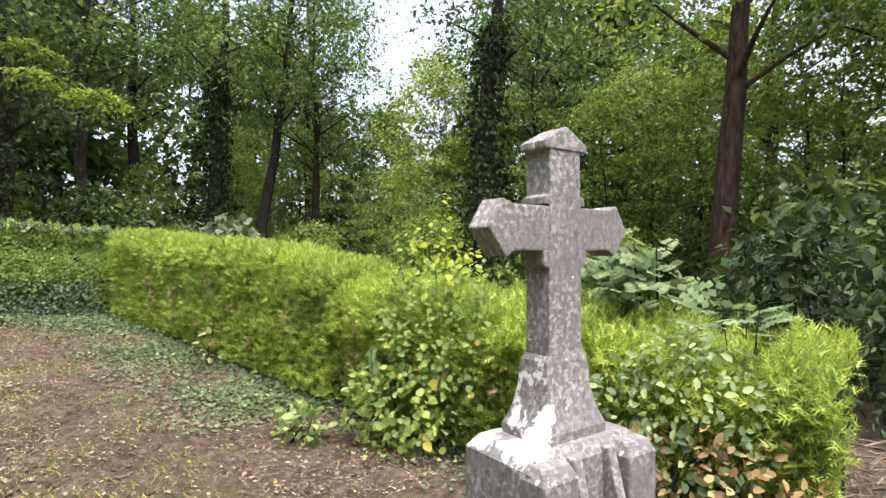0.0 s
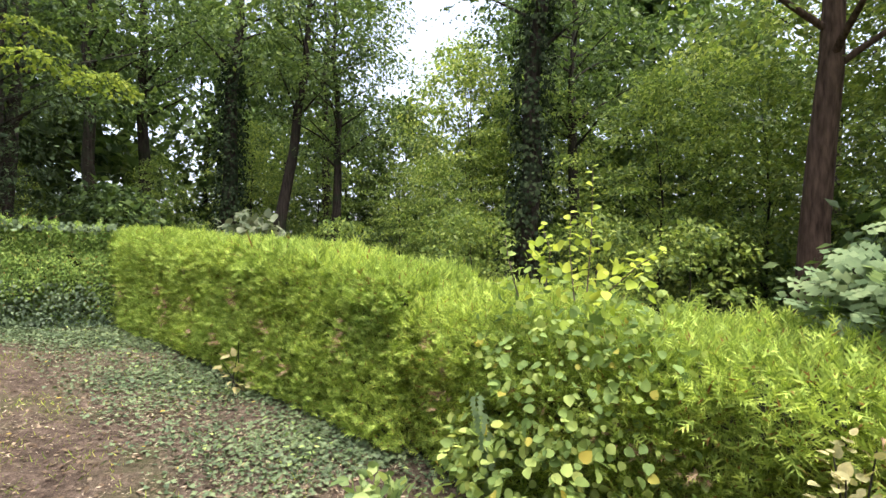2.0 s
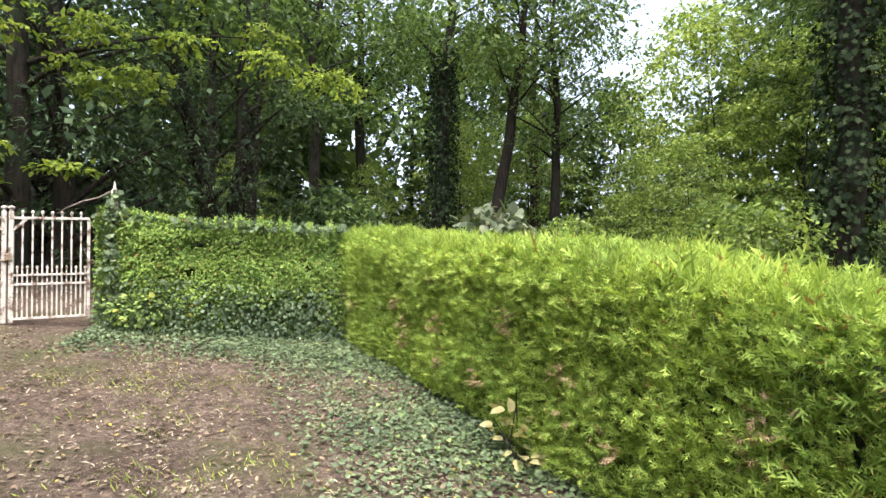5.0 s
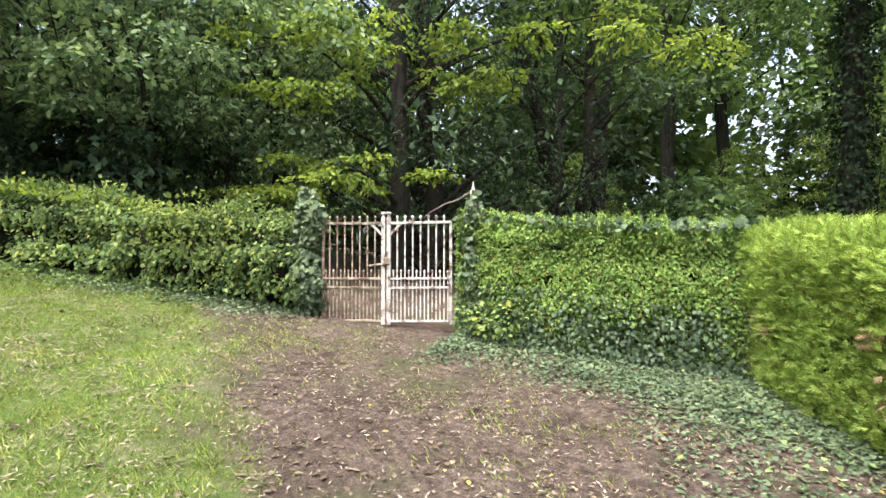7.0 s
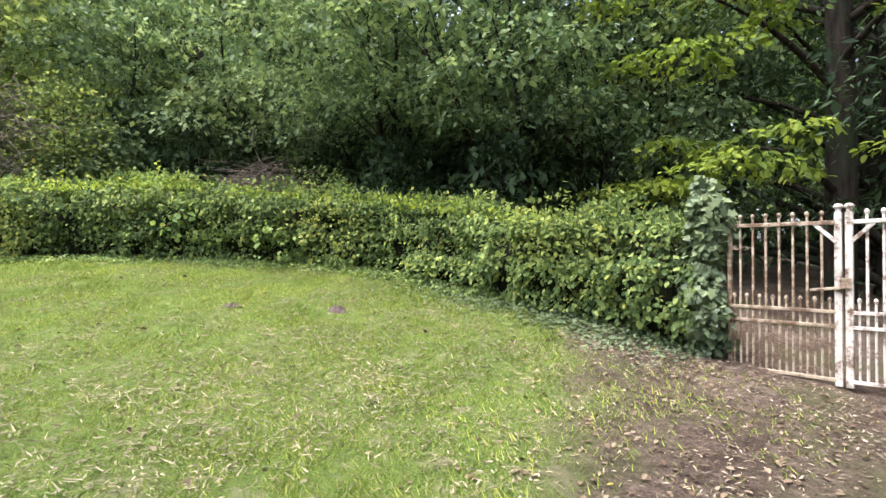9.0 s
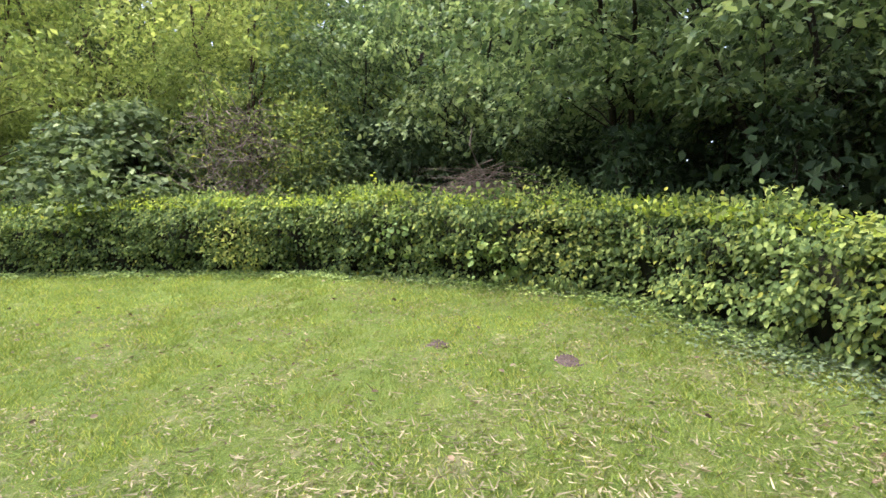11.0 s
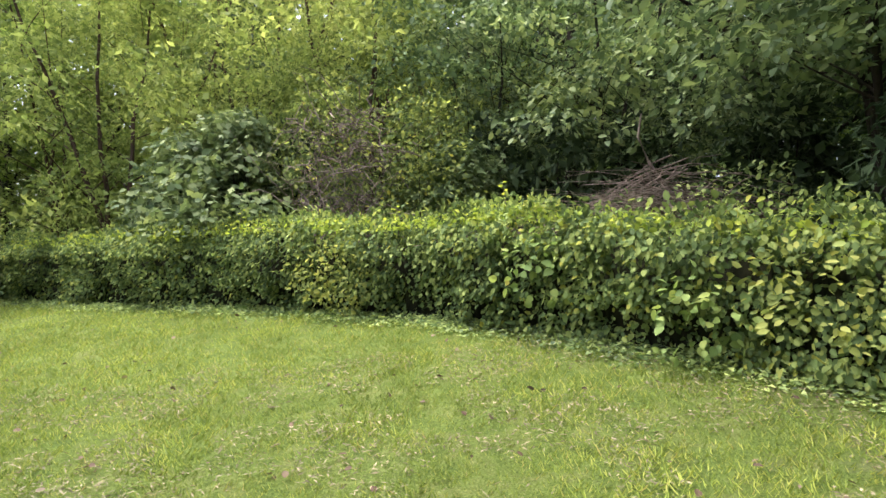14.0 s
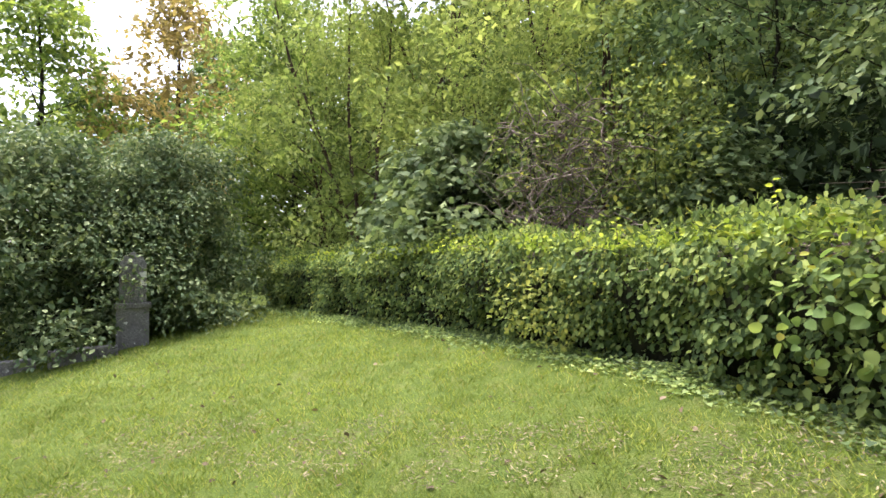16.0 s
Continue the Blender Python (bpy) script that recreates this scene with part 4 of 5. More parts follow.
def gate_post(name, y, top, spread, n, seed, spike):
    rng = np.random.default_rng(seed)
    g = gz(GATE_X, y)
    root = new(name)
    tagged(root, "iron gate post overgrown with dark ivy", "gate post")
    zs = np.array([g - 0.1, g + 0.4, top - 0.3, top - 0.12, top - 0.1, top])
    put_part("post", mesh_from("post", *tube([(GATE_X, y, z) for z in zs], [0.05, 0.05, 0.045, 0.04, 0.02, 0.004], 8), M_WHITE, True), root)
    z = g + rng.random(n) ** 0.8 * (top - spike - g)
    a = rng.random(n) * 2 * np.pi
    r = spread * (0.35 + 0.65 * rng.random(n)) * np.clip((top - spike + 0.15 - z) / 0.5, 0.3, 1) * (1 + 0.35 * np.sin(z * 6 + a))
    at = np.stack([GATE_X + r * np.cos(a), y + r * np.sin(a), z], -1)
    o = np.stack([np.cos(a), np.sin(a), 0.2 + 0 * a], -1)
    put_part("ivy", mesh_from("ivy", *strew(IVY, at, o * 0.4 + rng.normal(size=(n, 3)) * 0.4 + (0, 0, -0.6), o + rng.normal(size=(n, 3)) * 0.35, 0.075 * (0.6 + 0.8 * rng.random(n))), M_IVY), root, "dark ivy on the post")


gate_post("gate_post", -1.74, 2.42, 0.2, 2400, 41, 0.02)
gate_post("gate_post", 0.42, 2.48, 0.15, 700, 42, 0.14)
v, f = tube([(GATE_X, 0.4, 2.36), (GATE_X + 0.05, 0.25, 2.25), (GATE_X + 0.02, 0.08, 2.2), (GATE_X + 0.05, -0.1, 2.1), (GATE_X, -0.2, 2.03)], [0.012, 0.012, 0.01, 0.009, 0.005], 6)
vine = new("trailing_vine", mesh_from("ivy_stem", v, f, M_TWIG, True))
tagged(vine, "bare ivy stem trailing over the gate", "vine")

M_LITTER = leaf_material("pale_litter", (0.1, 0.075, 0.05), (0.22, 0.18, 0.13), (0.42, 0.37, 0.29), 0.1, 0.8, 3.0, gain=1.0)

# ---- ground cover ----


def in_band(rng, line, n, lo, hi):
    """n points beside a line, between lo and hi metres to the right of its heading, more of them close to it."""
    p, d = along_line(line, rng.random(n))
    off = lo + (hi - lo) * rng.random(n) ** 2.0 * (0.5 + 0.5 * rng.random(n))
    return p[:, :2] + np.stack([d[:, 1], -d[:, 0]], -1) * off[:, None]


def carpet(name, label, category, xy, outline, material, size, seed, lift=0.05, tilt=0.5, stuff=True):
    rng = np.random.default_rng(seed)
    n = len(xy)
    at = np.concatenate([xy, (ground_z(xy[:, 0], xy[:, 1]) + 0.008 + lift * rng.random(n) ** 1.5)[:, None]], 1)
    a = rng.random(n) * 2 * np.pi
    along = np.stack([np.cos(a), np.sin(a), 0.25 * rng.normal(size=n)], -1)
    facing = rng.normal(size=(n, 3)) * tilt + (0, 0, 1)
    ob = new(name, mesh_from(name, *strew(outline, at, along, facing, size * (0.5 + rng.random(n))), material))
    tagged(ob, label, category, kind="stuff")
    return ob


rng = np.random.default_rng(51)


def thin(xy, scale, keep):
    """Leaves patchy gaps in a carpet."""
    q = np.concatenate([xy, np.zeros((len(xy), 1))], 1)
    return xy[lumps(q, scale, 2.0) + 0.5 * rng.normal(size=len(xy)) > keep]


carpet("ivy_carpet", "low grey-green ivy creeping over the soil at the hedge foot", "ivy", np.concatenate([
    thin(in_band(rng, TALL_LINE, 40000, -0.25, 1.7), 1.6, -0.35), thin(in_band(rng, LOW_LINE, 6000, -0.25, 0.8), 1.6, 0.0), thin(in_band(rng, TRIM_LINE, 22000, -0.25, 1.6), 1.6, -0.35),
    thin(in_band(rng, BEECH_LINE[7:], 14000, -0.25, 0.9), 1.6, -0.4), thin(in_band(rng, BEECH_LINE[:8], 6000, -0.2, 0.25), 1.6, -0.3)]), SMALL_IVY, M_IVY, 0.034, 52, 0.055, 0.4)
carpet("weeds", "small bright green weeds along the foot of the hedge", "weeds", np.concatenate([
    thin(in_band(rng, BEECH_LINE[:9], 19000, -0.1, 0.45), 2.2, -0.4), thin(in_band(rng, TALL_LINE, 1500, 0.2, 1.5), 2.2, 0.4), thin(in_band(rng, LOW_LINE, 900, 0.1, 0.8), 2.2, 0.3)]), SMALL_IVY, M_HAZEL, 0.038, 53, 0.07)


def turf_side(xy):
    return np.minimum(TURF_SLOPE * xy[:, 0] + TURF_AT, TURF_LIMIT) - xy[:, 1]


def inside(xy):
    """Within the hedges."""
    bl = np.asarray(BEECH_LINE)[::-1]
    edge = np.interp(xy[:, 0], np.sort(bl[:, 0]), bl[np.argsort(bl[:, 0]), 1])
    return (xy[:, 0] > -12.0) & (xy[:, 1] > edge + 0.05) & (xy[:, 1] < 3.4)


# mown grass: dense beside the walk, thinner further off
pts = np.stack([rng.uniform(-12, 4, 680000), rng.uniform(-15, 1.5, 680000)], -1)
near = np.clip(1.25 - np.hypot(pts[:, 0] + 8, pts[:, 1] + 4.5) / 9, 0.3, 1)
pts = pts[rng.random(len(pts)) < near]
q3 = np.concatenate([pts, np.zeros((len(pts), 1))], 1)
side = turf_side(pts) + 0.7 * lumps(q3, 1.4, 5.0)
bare = lumps(q3, 2.6, 1.0) + 0.6 * lumps(q3, 6.0, 9.0)
keep = inside(pts) & (side + 0.35 * rng.normal(size=len(pts)) > 0) & (bare + 0.6 * rng.normal(size=len(pts)) > -1.0)
pts = pts[keep]
n = len(pts)
at = np.concatenate([pts, (ground_z(pts[:, 0], pts[:, 1]) - 0.004)[:, None]], 1)
a = rng.random(n) * 2 * np.pi
tuft = 0.6 + 0.5 * (lumps(np.concatenate([pts, np.zeros((n, 1))], 1), 3.1, 4.0) + 1) * 0.5
along = np.stack([np.cos(a) * 0.9, np.sin(a) * 0.9, 0.35 + 0.6 * rng.random(n)], -1)
facing = np.stack([-np.cos(a) * 0.5, -np.sin(a) * 0.5, 1 + 0 * a], -1) + 0.2 * rng.normal(size=(n, 3))
grass_ob = new("grass", mesh_from("grass", *strew(BLADE, at, along, facing, (0.044 + 0.004 * np.hypot(pts[:, 0] + 8, pts[:, 1] + 4.5)) * tuft * (0.5 + rng.random(n))), M_GRASS))
tagged(grass_ob, "short mown green grass with thin patches", "grass", kind="stuff")

xy = np.stack([rng.uniform(-12, 1, 17000), rng.uniform(-4, 3.3, 17000)], -1)
xy = xy[inside(xy) & (turf_side(xy) + 0.6 * rng.normal(size=len(xy)) < 0.3)]
carpet("fallen_leaves", "dry brown and yellow leaves scattered on the soil", "leaves", xy, OVAL, M_FALLEN, 0.036, 54, 0.008, 0.16)
xy = np.stack([rng.uniform(-12, -2, 800), rng.uniform(-11, 1, 800)], -1)
xy = xy[inside(xy) & (turf_side(xy) > 0)]
carpet("fallen_leaves", "a few dry leaves lying in the grass", "leaves", xy, OVAL, M_FALLEN, 0.045, 55, 0.05, 0.4)

# ---- bushes and sprigs in the conifer hedge ----


def cluster(name, label, category, centre, radii, n, outline, material, size, seed, parent=None, shell=0.5, droop=0.1):
    """Leaves over a rounded mass."""
    rng = np.random.default_rng(seed)
    d = unit(rng.normal(size=(n, 3)))
    r = 1 - shell * rng.random(n) ** 2
    at = np.asarray(centre) + d * np.asarray(radii) * (r * (1 + 0.32 * lumps(d, 4.0, seed)))[:, None]
    me = mesh_from(name, *strew(outline, at, d * 0.6 + rng.normal(size=(n, 3)) * 0.5 - (0, 0, droop), d + rng.normal(size=(n, 3)) * 0.4 + (0, 0, 0.5), size * (0.6 + 0.8 * rng.random(n))), material)
    if parent:
        return tagged(put_part(name, me, parent, label), kind="stuff")
    root = new(name)
    tagged(root, label, category)
    tagged(put_part("foliage", me, root), kind="stuff")
    for k in range(5):
        top = np.asarray(centre) + rng.normal(size=3) * np.asarray(radii) * 0.4
        low = np.array((centre[0] + rng.normal() * 0.1, centre[1] + rng.normal() * 0.08, 0.0))
        low[2] = gz(low[0], low[1]) - 0.04
        put_part("stem", mesh_from("stem", *tube([low, (low + top) / 2 + rng.normal(size=3) * 0.05, top], [0.012, 0.009, 0.004], 5), M_BARK, True), root)
    return root


def set_leaves(parent, outline, at, along, facing, sizes, material):
    """Single leaves, each an object of its own, on one mesh."""
    tv, tf = outline
    me = mesh_from("leaf", tv, tf, material)
    along = unit(np.asarray(along, dtype=float))
    across = unit(np.cross(facing, along))
    up = np.cross(along, across)
    for p, a, c, u, s in zip(at, along, across, up, np.broadcast_to(sizes, (len(at),))):
        ob = put_part("leaf", me, parent)
        ob.matrix_basis = Matrix(((a[0] * s, c[0] * s, u[0] * s, p[0]), (a[1] * s, c[1] * s, u[1] * s, p[1]), (a[2] * s, c[2] * s, u[2] * s, p[2]), (0, 0, 0, 1)))


def seedling(name, label, category, centre, radii, n, outline, material, size, seed):
    """A small plant: stems with single leaves."""
    rng = np.random.default_rng(seed)
    root = new(name)
    tagged(root, label, category)
    stems = []
    for k in range(4):
        top = np.asarray(centre) + rng.normal(size=3) * np.asarray(radii) * 0.5 + (0, 0, radii[2] * 0.5)
        low = np.array((centre[0] + rng.normal() * 0.05, centre[1] + rng.normal() * 0.04, 0.0))
        low[2] = gz(low[0], low[1]) - 0.04
        stems.append(put_part("stem", mesh_from("stem", *tube([low, (low + top) / 2 + rng.normal(size=3) * 0.04, top], [0.008, 0.006, 0.003], 5), M_BARK, True), root))
    d = unit(rng.normal(size=(n, 3)))
    at = np.asarray(centre) + d * np.asarray(radii) * (1 - 0.6 * rng.random((n, 1)) ** 2)
    set_leaves(stems[0], outline, at, d * (1, 1, 0.4) + rng.normal(size=(n, 3)) * 0.3, rng.normal(size=(n, 3)) * 0.35 + (0, 0, 1), size * (0.6 + 0.8 * rng.random(n)), material)
    return root


def sprig(parent, path, n, outline, material, size, seed):
    """A thin stem with leaves set along it by turns."""
    rng = np.random.default_rng(seed)
    path = np.asarray(path, dtype=float)
    stem = put_part("stem", mesh_from("stem", *tube(path, np.linspace(0.005, 0.002, len(path)), 5), M_TWIG, True), parent)
    s = np.linspace(0.15, 1, n)
    p = np.stack([np.interp(s, np.linspace(0, 1, len(path)), path[:, k]) for k in range(3)], -1)
    a = np.arange(n) * 2.6 + rng.random(n)
    set_leaves(stem, outline, p, np.stack([np.cos(a), np.sin(a), 0.15 + 0 * a], -1), rng.normal(size=(n, 3)) * 0.45 + (0, -0.5, 0.8), size * (1.1 - 0.45 * s), material)


hazel_bush = new("hazel_bush")
tagged(hazel_bush, "round-leaved hazel bush growing out of the hedge", "shrub")
cluster("foliage", "", "", (-3.15, 3.5, 0.62), (0.8, 0.4, 0.74), 1500, ROUND, M_BUSH, 0.05, 61, hazel_bush)
cluster("lower_foliage", "bright round leaves near the ground", "", (-3.4, 3.25, 0.1), (0.6, 0.35, 0.4), 800, ROUND, M_BUSH, 0.06, 62, hazel_bush)
cluster("young_foliage", "yellow-green young leaves on top", "", (-3.1, 3.45, 1.3), (0.42, 0.3, 0.26), 90, ROUND, M_LIME, 0.056, 63, hazel_bush)
for k, (path, n) in enumerate(([[(-3.05, 3.45, 1.2), (-3.0, 3.42, 1.6), (-2.98, 3.4, 1.98)], 20], [[(-3.1, 3.4, 1.2), (-3.12, 3.38, 1.5), (-3.1, 3.36, 1.72)], 13], [[(-2.9, 3.4, 1.25), (-2.7, 3.38, 1.42), (-2.55, 3.36, 1.5)], 12],
                               [[(-3.5, 3.4, 1.2), (-3.55, 3.36, 1.45), (-3.56, 3.34, 1.6)], 11], [[(-3.3, 3.4, 1.25), (-3.25, 3.38, 1.5), (-3.3, 3.36, 1.66)], 11])):
    sprig(hazel_bush, path, n, ROUND, M_LIME if k != 3 else M_BUSH, 0.066, 64 + k)

elder = new("elder_bush")
tagged(elder, "young elder with large feathery pale green leaves", "shrub")
rng = np.random.default_rng(70)
for k in range(5):
    top = (-1.6 + rng.normal() * 0.22, 4.15 + rng.normal() * 0.15, 1.35 + 0.2 * rng.random())
    put_part("stem", mesh_from("stem", *tube([(-1.6, 4.4, gz(-1.6, 4.4) - 0.05), (-1.6 + 0.4 * (top[0] + 1.6), 4.37, 0.5), top], [0.02, 0.015, 0.006], 6), M_BARK, True), elder)
n = 150
at = np.stack([-1.7 + rng.normal(size=n) * 0.18, 4.15 + rng.normal(size=n) * 0.16, 1.18 + rng.normal(size=n) * 0.15], -1)
a = rng.random(n) * 2 * np.pi
set_leaves(elder.children[0], COMPOUND, at, np.stack([np.cos(a), np.sin(a), 0.5 + 0 * a], -1), rng.normal(size=(n, 3)) * 0.3 + (0.2, -0.7, 0.8), 0.2 * (0.7 + 0.6 * rng.random(n)), M_ELDER)
seedling("elder_shoot", "elder shoots at the end of the hedge", "shrub", (-0.85, 3.85, 0.9), (0.35, 0.3, 0.2), 40, COMPOUND, M_ELDER, 0.2, 71)

cluster("bramble", "tangled bramble with yellowing leaves over the hedge", "shrub", (-1.05, 3.35, 0.42), (0.6, 0.34, 0.55), 1000, OVAL, M_HAZEL_TREE, 0.055, 72)
cluster("bramble", "withered brown bramble low at the hedge foot", "shrub", (-0.85, 3.15, 0.1), (0.55, 0.25, 0.36), 500, OVAL, M_BROWN_LEAF, 0.058, 73)
seedling("maple_seedling", "pale yellow-green maple seedling at the hedge foot", "seedling", (-7.1, 3.28, 0.12), (0.24, 0.12, 0.32), 75, ROUND, M_PALE, 0.08, 74)
seedling("maple_seedling", "pale yellow-green climber leaves beside the cross", "seedling", (-1.75, 3.2, 0.3), (0.16, 0.12, 0.5), 150, ROUND, M_PALE, 0.05, 75)
cluster("grey_shrub", "grey-green leafy shrub standing behind the conifer hedge", "shrub", (-10.0, 4.95, 1.55), (0.75, 0.6, 0.6), 420, ROUND, M_SILVER, 0.13, 76)
cluster("weed_clump", "bright green leafy weed on the soil", "weed", (-4.0, 2.65, -0.05), (0.24, 0.2, 0.16), 150, OVAL, M_HAZEL, 0.08, 77, droop=-0.3)
cluster("yellow_bush", "small yellow-green bush at the foot of the hedge", "shrub", (-11.85, 0.75, 0.8), (0.2, 0.4, 0.24), 380, OVAL, M_BUSH, 0.06, 79)

# ---- dead wood ----


def tangle(name, label, category, n, seed, make):
    """Many thin dead stems, joined, too fine to pick apart."""
    rng = np.random.default_rng(seed)
    ob = new(name, mesh_from(name, *joined([make(rng) for _ in range(n)]), M_TWIG, True))
    return tagged(ob, label, category, kind="stuff")


def pile_twig(rng):
    c = np.array((-12.0, -10.7)) + rng.normal(size=2) * (1.4, 0.45)
    q = (c[0] + 12.0) / 1.9
    h = max(0.2, (1.42 + 0.25 * math.sin(3 * c[0])) * math.exp(-0.5 * q * q)) * (0.55 + 0.5 * rng.random())
    a, ln = rng.normal() * 0.45 + 0.15, 0.6 + 2.3 * rng.random() ** 1.6
    w = np.linspace(-0.5, 0.5, 6)
    pts = np.stack([c[0] + w * ln * math.cos(a), c[1] + w * ln * math.sin(a), gz(*c) + h - 0.35 * w * w * ln + w * rng.normal() * 0.4], -1)
    pts += np.cumsum(rng.normal(size=(6, 3)) * 0.025, axis=0)
    return tube(pts, np.linspace(0.011, 0.003, 6) * (0.5 + 0.8 * rng.random()), 5)


tangle("brushwood_heap", "heap of cut dead branches behind the beech hedge", "brush pile", 520, 81, pile_twig)
cluster("brush_leaves", "ivy and bramble leaves growing over the brush heap", "undergrowth", (-13.0, -10.4, 2.75), (1.2, 0.8, 0.9), 1300, OVAL, M_HAZEL, 0.08, 82)
v, f = tube([(-12.9, -10.9, 2.7), (-12.6, -10.9, 3.0), (-12.2, -10.9, 3.4), (-11.95, -10.9, 3.75), (-11.8, -10.95, 4.15), (-11.85, -10.95, 4.5)], [0.032, 0.03, 0.028, 0.025, 0.022, 0.01], 7)
tagged(new("bare_branch", mesh_from("bare_branch", v, f, M_TWIG, True)), "bare curved grey branch sticking out of the brush heap", "branch")


def shrub_twig(rng):
    a, e = rng.random() * 2 * np.pi, rng.normal() * 0.5
    base = np.array((-7.4, -11.9, gz(-7.4, -11.9))) + (*(rng.normal(size=2) * 0.4), 0.6 + 2.4 * rng.random() ** 1.3)
    d = np.array((math.cos(a), math.sin(a), 0.5 + e))
    ln = (0.35 + 0.8 * rng.random()) * (1.25 - 0.22 * (base[2] - gz(-7.4, -11.9)))
    w = np.linspace(0, 1, 6)[:, None]
    pts = base + d * ln * w + np.cumsum(rng.normal(size=(6, 3)) * 0.06, axis=0) - (0, 0, 0.35) * w * w
    return tube(pts, np.linspace(0.01, 0.003, 6), 4)


tangle("dead_shrub", "tangled leafless brown shrub behind the beech hedge", "shrub", 300, 83, shrub_twig)
cluster("sparse_shrub", "thin shrub with small dull leaves behind the hedge", "shrub", (-8.6, -12.0, 3.4), (0.95, 0.8, 1.9), 3200, OVAL, M_BEECH, 0.075, 84, shell=0.8)
cluster("sparse_shrub", "dull green bush crowding the dead shrub", "shrub", (-7.3, -12.5, 3.9), (1.2, 0.8, 1.6), 2200, OVAL, M_BEECH, 0.075, 85, shell=0.8)
tall_sprig = new("beech_shoot")
tagged(tall_sprig, "tall yellow-green shoot rising from the beech hedge", "shoot")
sprig(tall_sprig, [(-9.4, -8.95, 2.45), (-9.44, -8.9, 2.85), (-9.38, -8.86, 3.16)], 14, OVAL, M_LIME, 0.085, 86)
cluster("shoot_leaves", "", "", (-9.5, -8.95, 2.68), (0.42, 0.3, 0.22), 260, OVAL, M_BUSH, 0.07, 87, tall_sprig)


cluster("yellow_foliage", "patch of yellowed leaves", "", (-7.6, -9.95, 2.14), (0.6, 0.24, 0.44), 520, OVAL, M_YELLOWED, 0.058, 90, beech_hedge)
cluster("yellow_foliage", "patch of yellowed leaves", "", (-11.3, -6.75, 2.1), (0.7, 0.5, 0.45), 520, OVAL, M_YELLOWED, 0.058, 91, beech_hedge)
cluster("broad_foliage", "larger pale round hazel leaves", "", (-9.75, -8.35, 2.25), (0.5, 0.2, 0.4), 120, ROUND, M_BUSH, 0.072, 92, beech_hedge)
cluster("broad_foliage", "larger pale round hazel leaves", "", (-10.8, -7.25, 1.95), (0.55, 0.2, 0.42), 160, ROUND, M_BUSH, 0.07, 93, beech_hedge)
for k, (x, y) in enumerate(((-4.3, -12.1), (-4.9, -11.8), (-5.6, -11.5), (-6.0, -11.15), (-6.6, -10.85), (-8.3, -9.6), (-8.9, -9.2))):
    z = gz(x, y) + 1.1
    sprig(tall_sprig, [(x, y - 0.15, z - 0.15), (x + 0.03, y - 0.15, z + 0.1), (x - 0.02 + 0.03 * (k % 3), y - 0.13, z + 0.2 + 0.05 * (k % 4))], 9, OVAL, M_LIME if k % 2 else M_HAZEL, 0.09, 100 + k)
cluster("pale_shrub", "tall shrub with pale grey-green leaves behind the hedge", "shrub", (-6.2, -14.0, 5.7), (1.2, 0.9, 1.4), 3600, OVAL, M_WILLOW, 0.075, 94, shell=0.8)
cluster("yellow_foliage", "patch of yellowed leaves", "", (-11.75, -3.2, 1.95), (0.3, 0.7, 0.4), 420, OVAL, M_YELLOWED, 0.058, 95, beech_hedge)
fern = new("fern")
tagged(fern, "pale silvery fern frond growing from the hedge", "fern")
for k in range(4):
    put_part("frond", mesh_from("frond", *strew(COMPOUND, np.array([(-3.62 + 0.04 * k, 3.12, 0.62 - 0.1 * k)]), np.array([(0.25 - 0.1 * k, -0.35, -0.8)]), np.array([(0.1, -1.0, 0.4)]), 0.16), M_ELDER), fern)


def molehill(x, y, r, h, seed):
    rng = np.random.default_rng(seed)
    k, m = 9, 20
    q, a = np.meshgrid(np.linspace(0, 1, k), np.linspace(0, 2 * np.pi, m, endpoint=False), indexing="ij")
    rad = r * q * (1 + 0.12 * np.sin(3 * a + seed))
    px, py = x + rad * np.cos(a), y + rad * np.sin(a)
    pz = ground_z(px, py) - 0.01 + h * np.cos(q * np.pi / 2) ** 1.2 + 0.012 * rng.normal(size=q.shape) * (q > 0)
    i, j = np.meshgrid(np.arange(k - 1), np.arange(m), indexing="ij")
    a0, b0 = i * m + j, i * m + (j + 1) % m
    ob = new("molehill", mesh_from("molehill", np.stack([px, py, pz], -1).reshape(-1, 3), np.stack([a0, b0, b0 + m, a0 + m], -1).reshape(-1, 4), M_EARTH, True))
    tagged(ob, "small crumbly brown molehill in the grass", "molehill")


M_EARTH, nt, b = base_material("loose_earth", 0.95)
nt.links.new(ramp(nt, noise_tex(nt, 40, 6, 0.75), [(0.3, (0.03, 0.02, 0.015)), (0.7, (0.12, 0.085, 0.07))]), b.inputs["Base Color"])
bump(nt, b, noise_tex(nt, 60, 6, 0.7), 1.0, 0.02)
molehill(-9.26, -5.62, 0.12, 0.03, 1)
molehill(-10.06, -4.78, 0.14, 0.06, 2)

# ---- old gravestone in the bush ----
stone = new("gravestone")
tagged(stone, "old lichened gravestone swallowed by an evergreen bush", "gravestone")
stele = [(0.2, 0.72), (0.2, 1.38), (0.14, 1.5), (0.0, 1.58), (-0.14, 1.5), (-0.2, 1.38), (-0.2, 0.72)]
part("stele", solid(stele, 0.12, 0.012), M_STONE, stone)
part("ledge", block(-0.27, 0.27, -0.13, 0.13, 0.64, 0.73, 0.012), M_STONE, stone)
part("base", block(-0.24, 0.24, -0.11, 0.11, -0.1, 0.645, 0.015), M_STONE, stone)
stone.matrix_basis = pose(-0.45, -10.85, gz(-0.45, -10.85), 0, 0, 52)
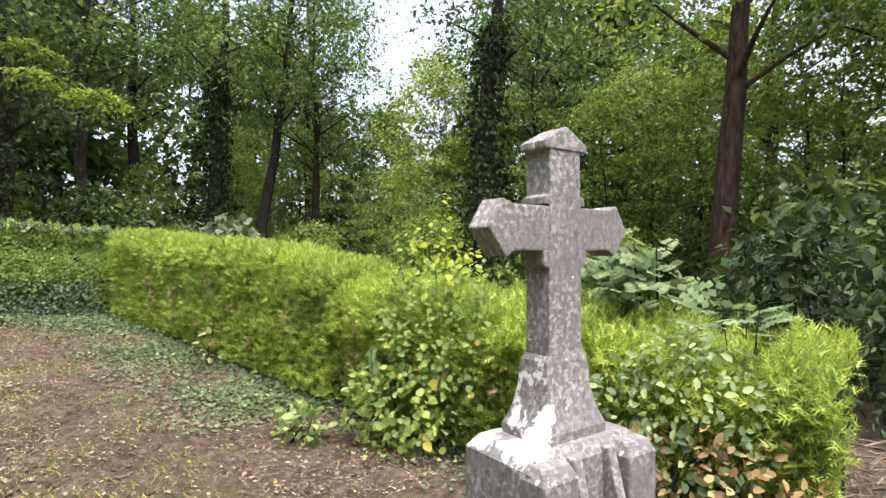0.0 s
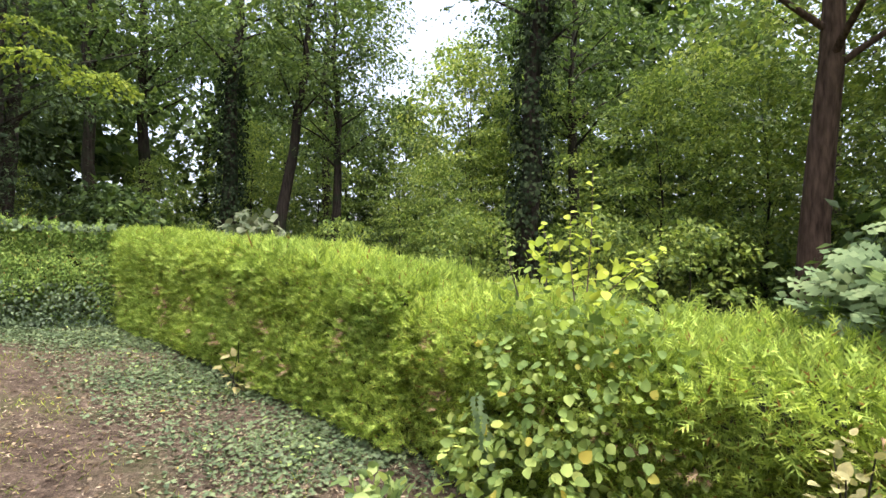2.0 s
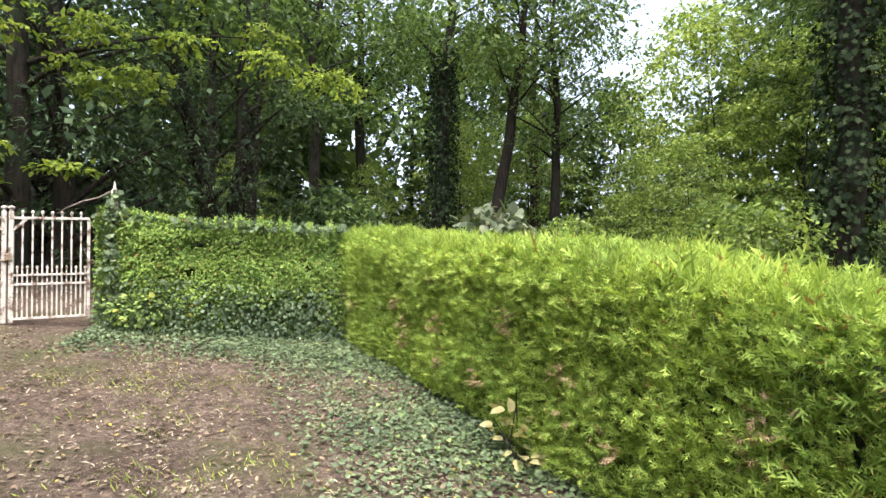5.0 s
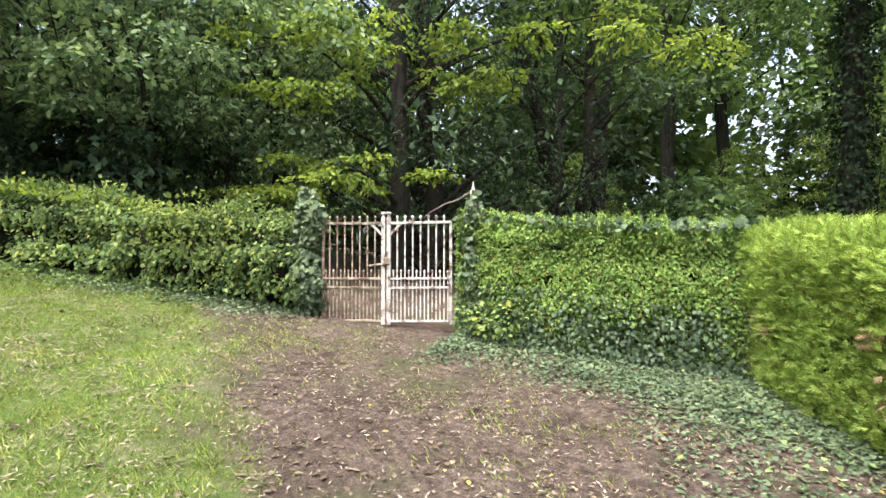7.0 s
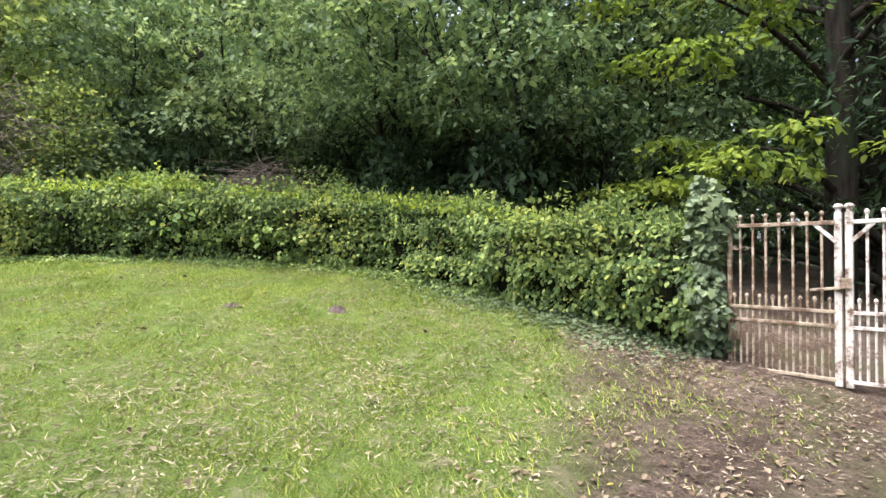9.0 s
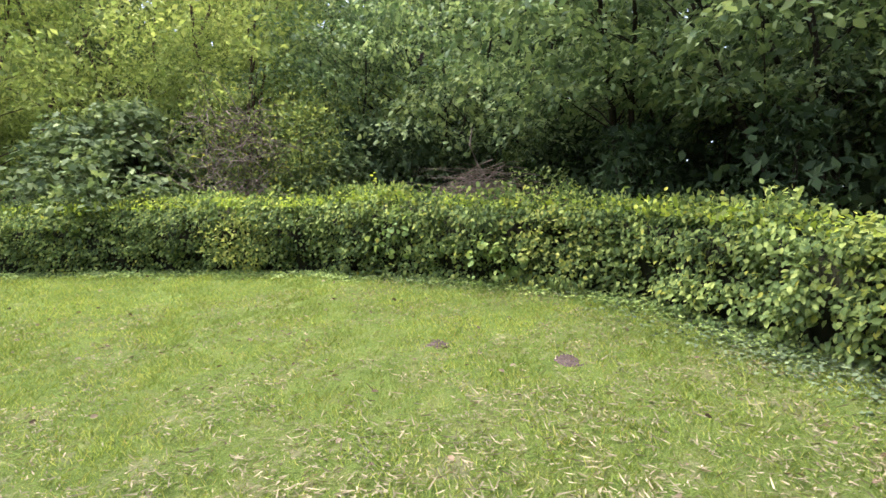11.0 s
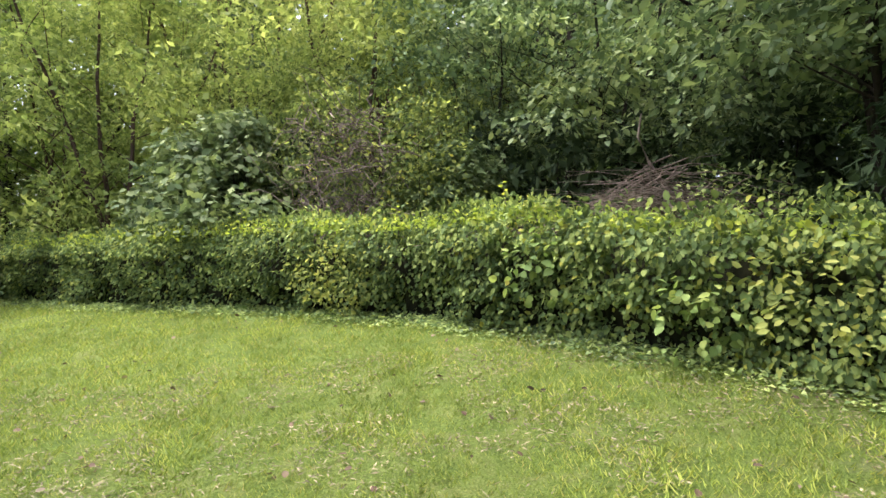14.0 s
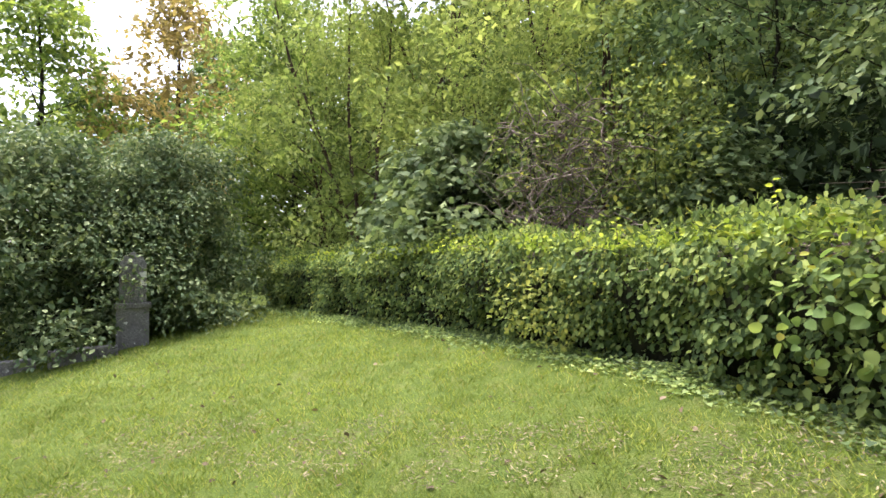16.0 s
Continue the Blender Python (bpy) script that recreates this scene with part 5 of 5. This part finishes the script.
for x, y, w in ((-0.95, -10.1, 0.45), (-0.3, -9.4, 0.35)):
    kerb = new("kerb_stone", None)
    tagged(kerb, "mossy grave kerb stone under the bush", "kerb")
    part("kerb_block", block(-w, w, -0.1, 0.1, -0.1, 0.2, 0.03), M_STONE, kerb)
    kerb.matrix_basis = pose(x + 0.6, y, gz(x + 0.6, y), 0, 0, 60)

xy = np.stack([rng.uniform(-12, 1, 95000), rng.uniform(-4, 3.3, 95000)], -1)
q3 = np.concatenate([xy, np.zeros((len(xy), 1))], 1)
xy = xy[inside(xy) & (turf_side(xy) + 0.7 * rng.normal(size=len(xy)) < 0.35) & (lumps(q3, 2.2, 8.0) + 0.5 * rng.normal(size=len(xy)) > -0.1)]
carpet("leaf_litter", "fine pale leaf litter and twig bits on the soil", "litter", xy, NARROW, M_LITTER, 0.036, 56, 0.012, 0.35)
xy = np.stack([rng.uniform(-11.5, -4, 60000), rng.uniform(-8.5, 0.5, 60000)], -1)
q3 = np.concatenate([xy, np.zeros((len(xy), 1))], 1)
xy = xy[inside(xy) & (turf_side(xy) > 0) & (lumps(q3, 2.6, 1.0) + 0.6 * lumps(q3, 6.0, 9.0) < -0.25)]
carpet("dry_grass", "pale dry grass clippings lying on the lawn", "grass", xy, NARROW, M_DRY, 0.036, 57, 0.045, 0.4)



def bracken_stem(rng):
    c = np.array((0.35, 4.0)) + rng.normal(size=2) * (0.4, 0.35)
    a, ln, w = rng.random() * 6.28, 0.3 + 0.5 * rng.random(), np.linspace(-0.5, 0.5, 5)
    h = 0.65 * math.exp(-float(((c - (0.35, 4.0)) ** 2).sum()) * 2) * (0.4 + 0.6 * rng.random())
    return tube(np.stack([c[0] + w * ln * math.cos(a), c[1] + w * ln * math.sin(a), gz(*c) + h + 0.08 - 0.2 * w * w + w * rng.normal() * 0.15], -1), np.linspace(0.008, 0.003, 5), 4)


tangle("dead_bracken", "heap of dead brown bracken past the hedge end", "bracken", 300, 88, bracken_stem)

pts = np.stack([rng.uniform(-11.8, 0, 60000), rng.uniform(-3, 3.2, 60000)], -1)
q3 = np.concatenate([pts, np.zeros((len(pts), 1))], 1)
pts = pts[inside(pts) & (turf_side(pts) < 0.4) & (lumps(q3, 1.3, 3.0) + 0.7 * lumps(q3, 4.0, 6.0) + 0.4 * rng.normal(size=len(pts)) > 0.75)]
n = len(pts)
a = rng.random(n) * 2 * np.pi
at = np.concatenate([pts, (ground_z(pts[:, 0], pts[:, 1]) - 0.004)[:, None]], 1)
tufts = new("sparse_grass", mesh_from("sparse_grass", *strew(BLADE, at, np.stack([np.cos(a), np.sin(a), 0.35 + 0.5 * rng.random(n)], -1), np.stack([-np.cos(a) * 0.5, -np.sin(a) * 0.5, 1 + 0 * a], -1), 0.045 * (0.5 + rng.random(n))), M_GRASS))
tagged(tufts, "thin moss and grass tufts on the trodden soil", "grass", kind="stuff")

xy = np.array((-8.6, -3.4)) + rng.normal(size=(4200, 2)) * (1.3, 0.9)
xy = xy[inside(xy) & (turf_side(xy) > 0)]
carpet("dry_grass", "worn patch of dry pale clippings on the lawn", "grass", xy, BLADE, M_DRY, 0.06, 58, 0.05, 0.45)
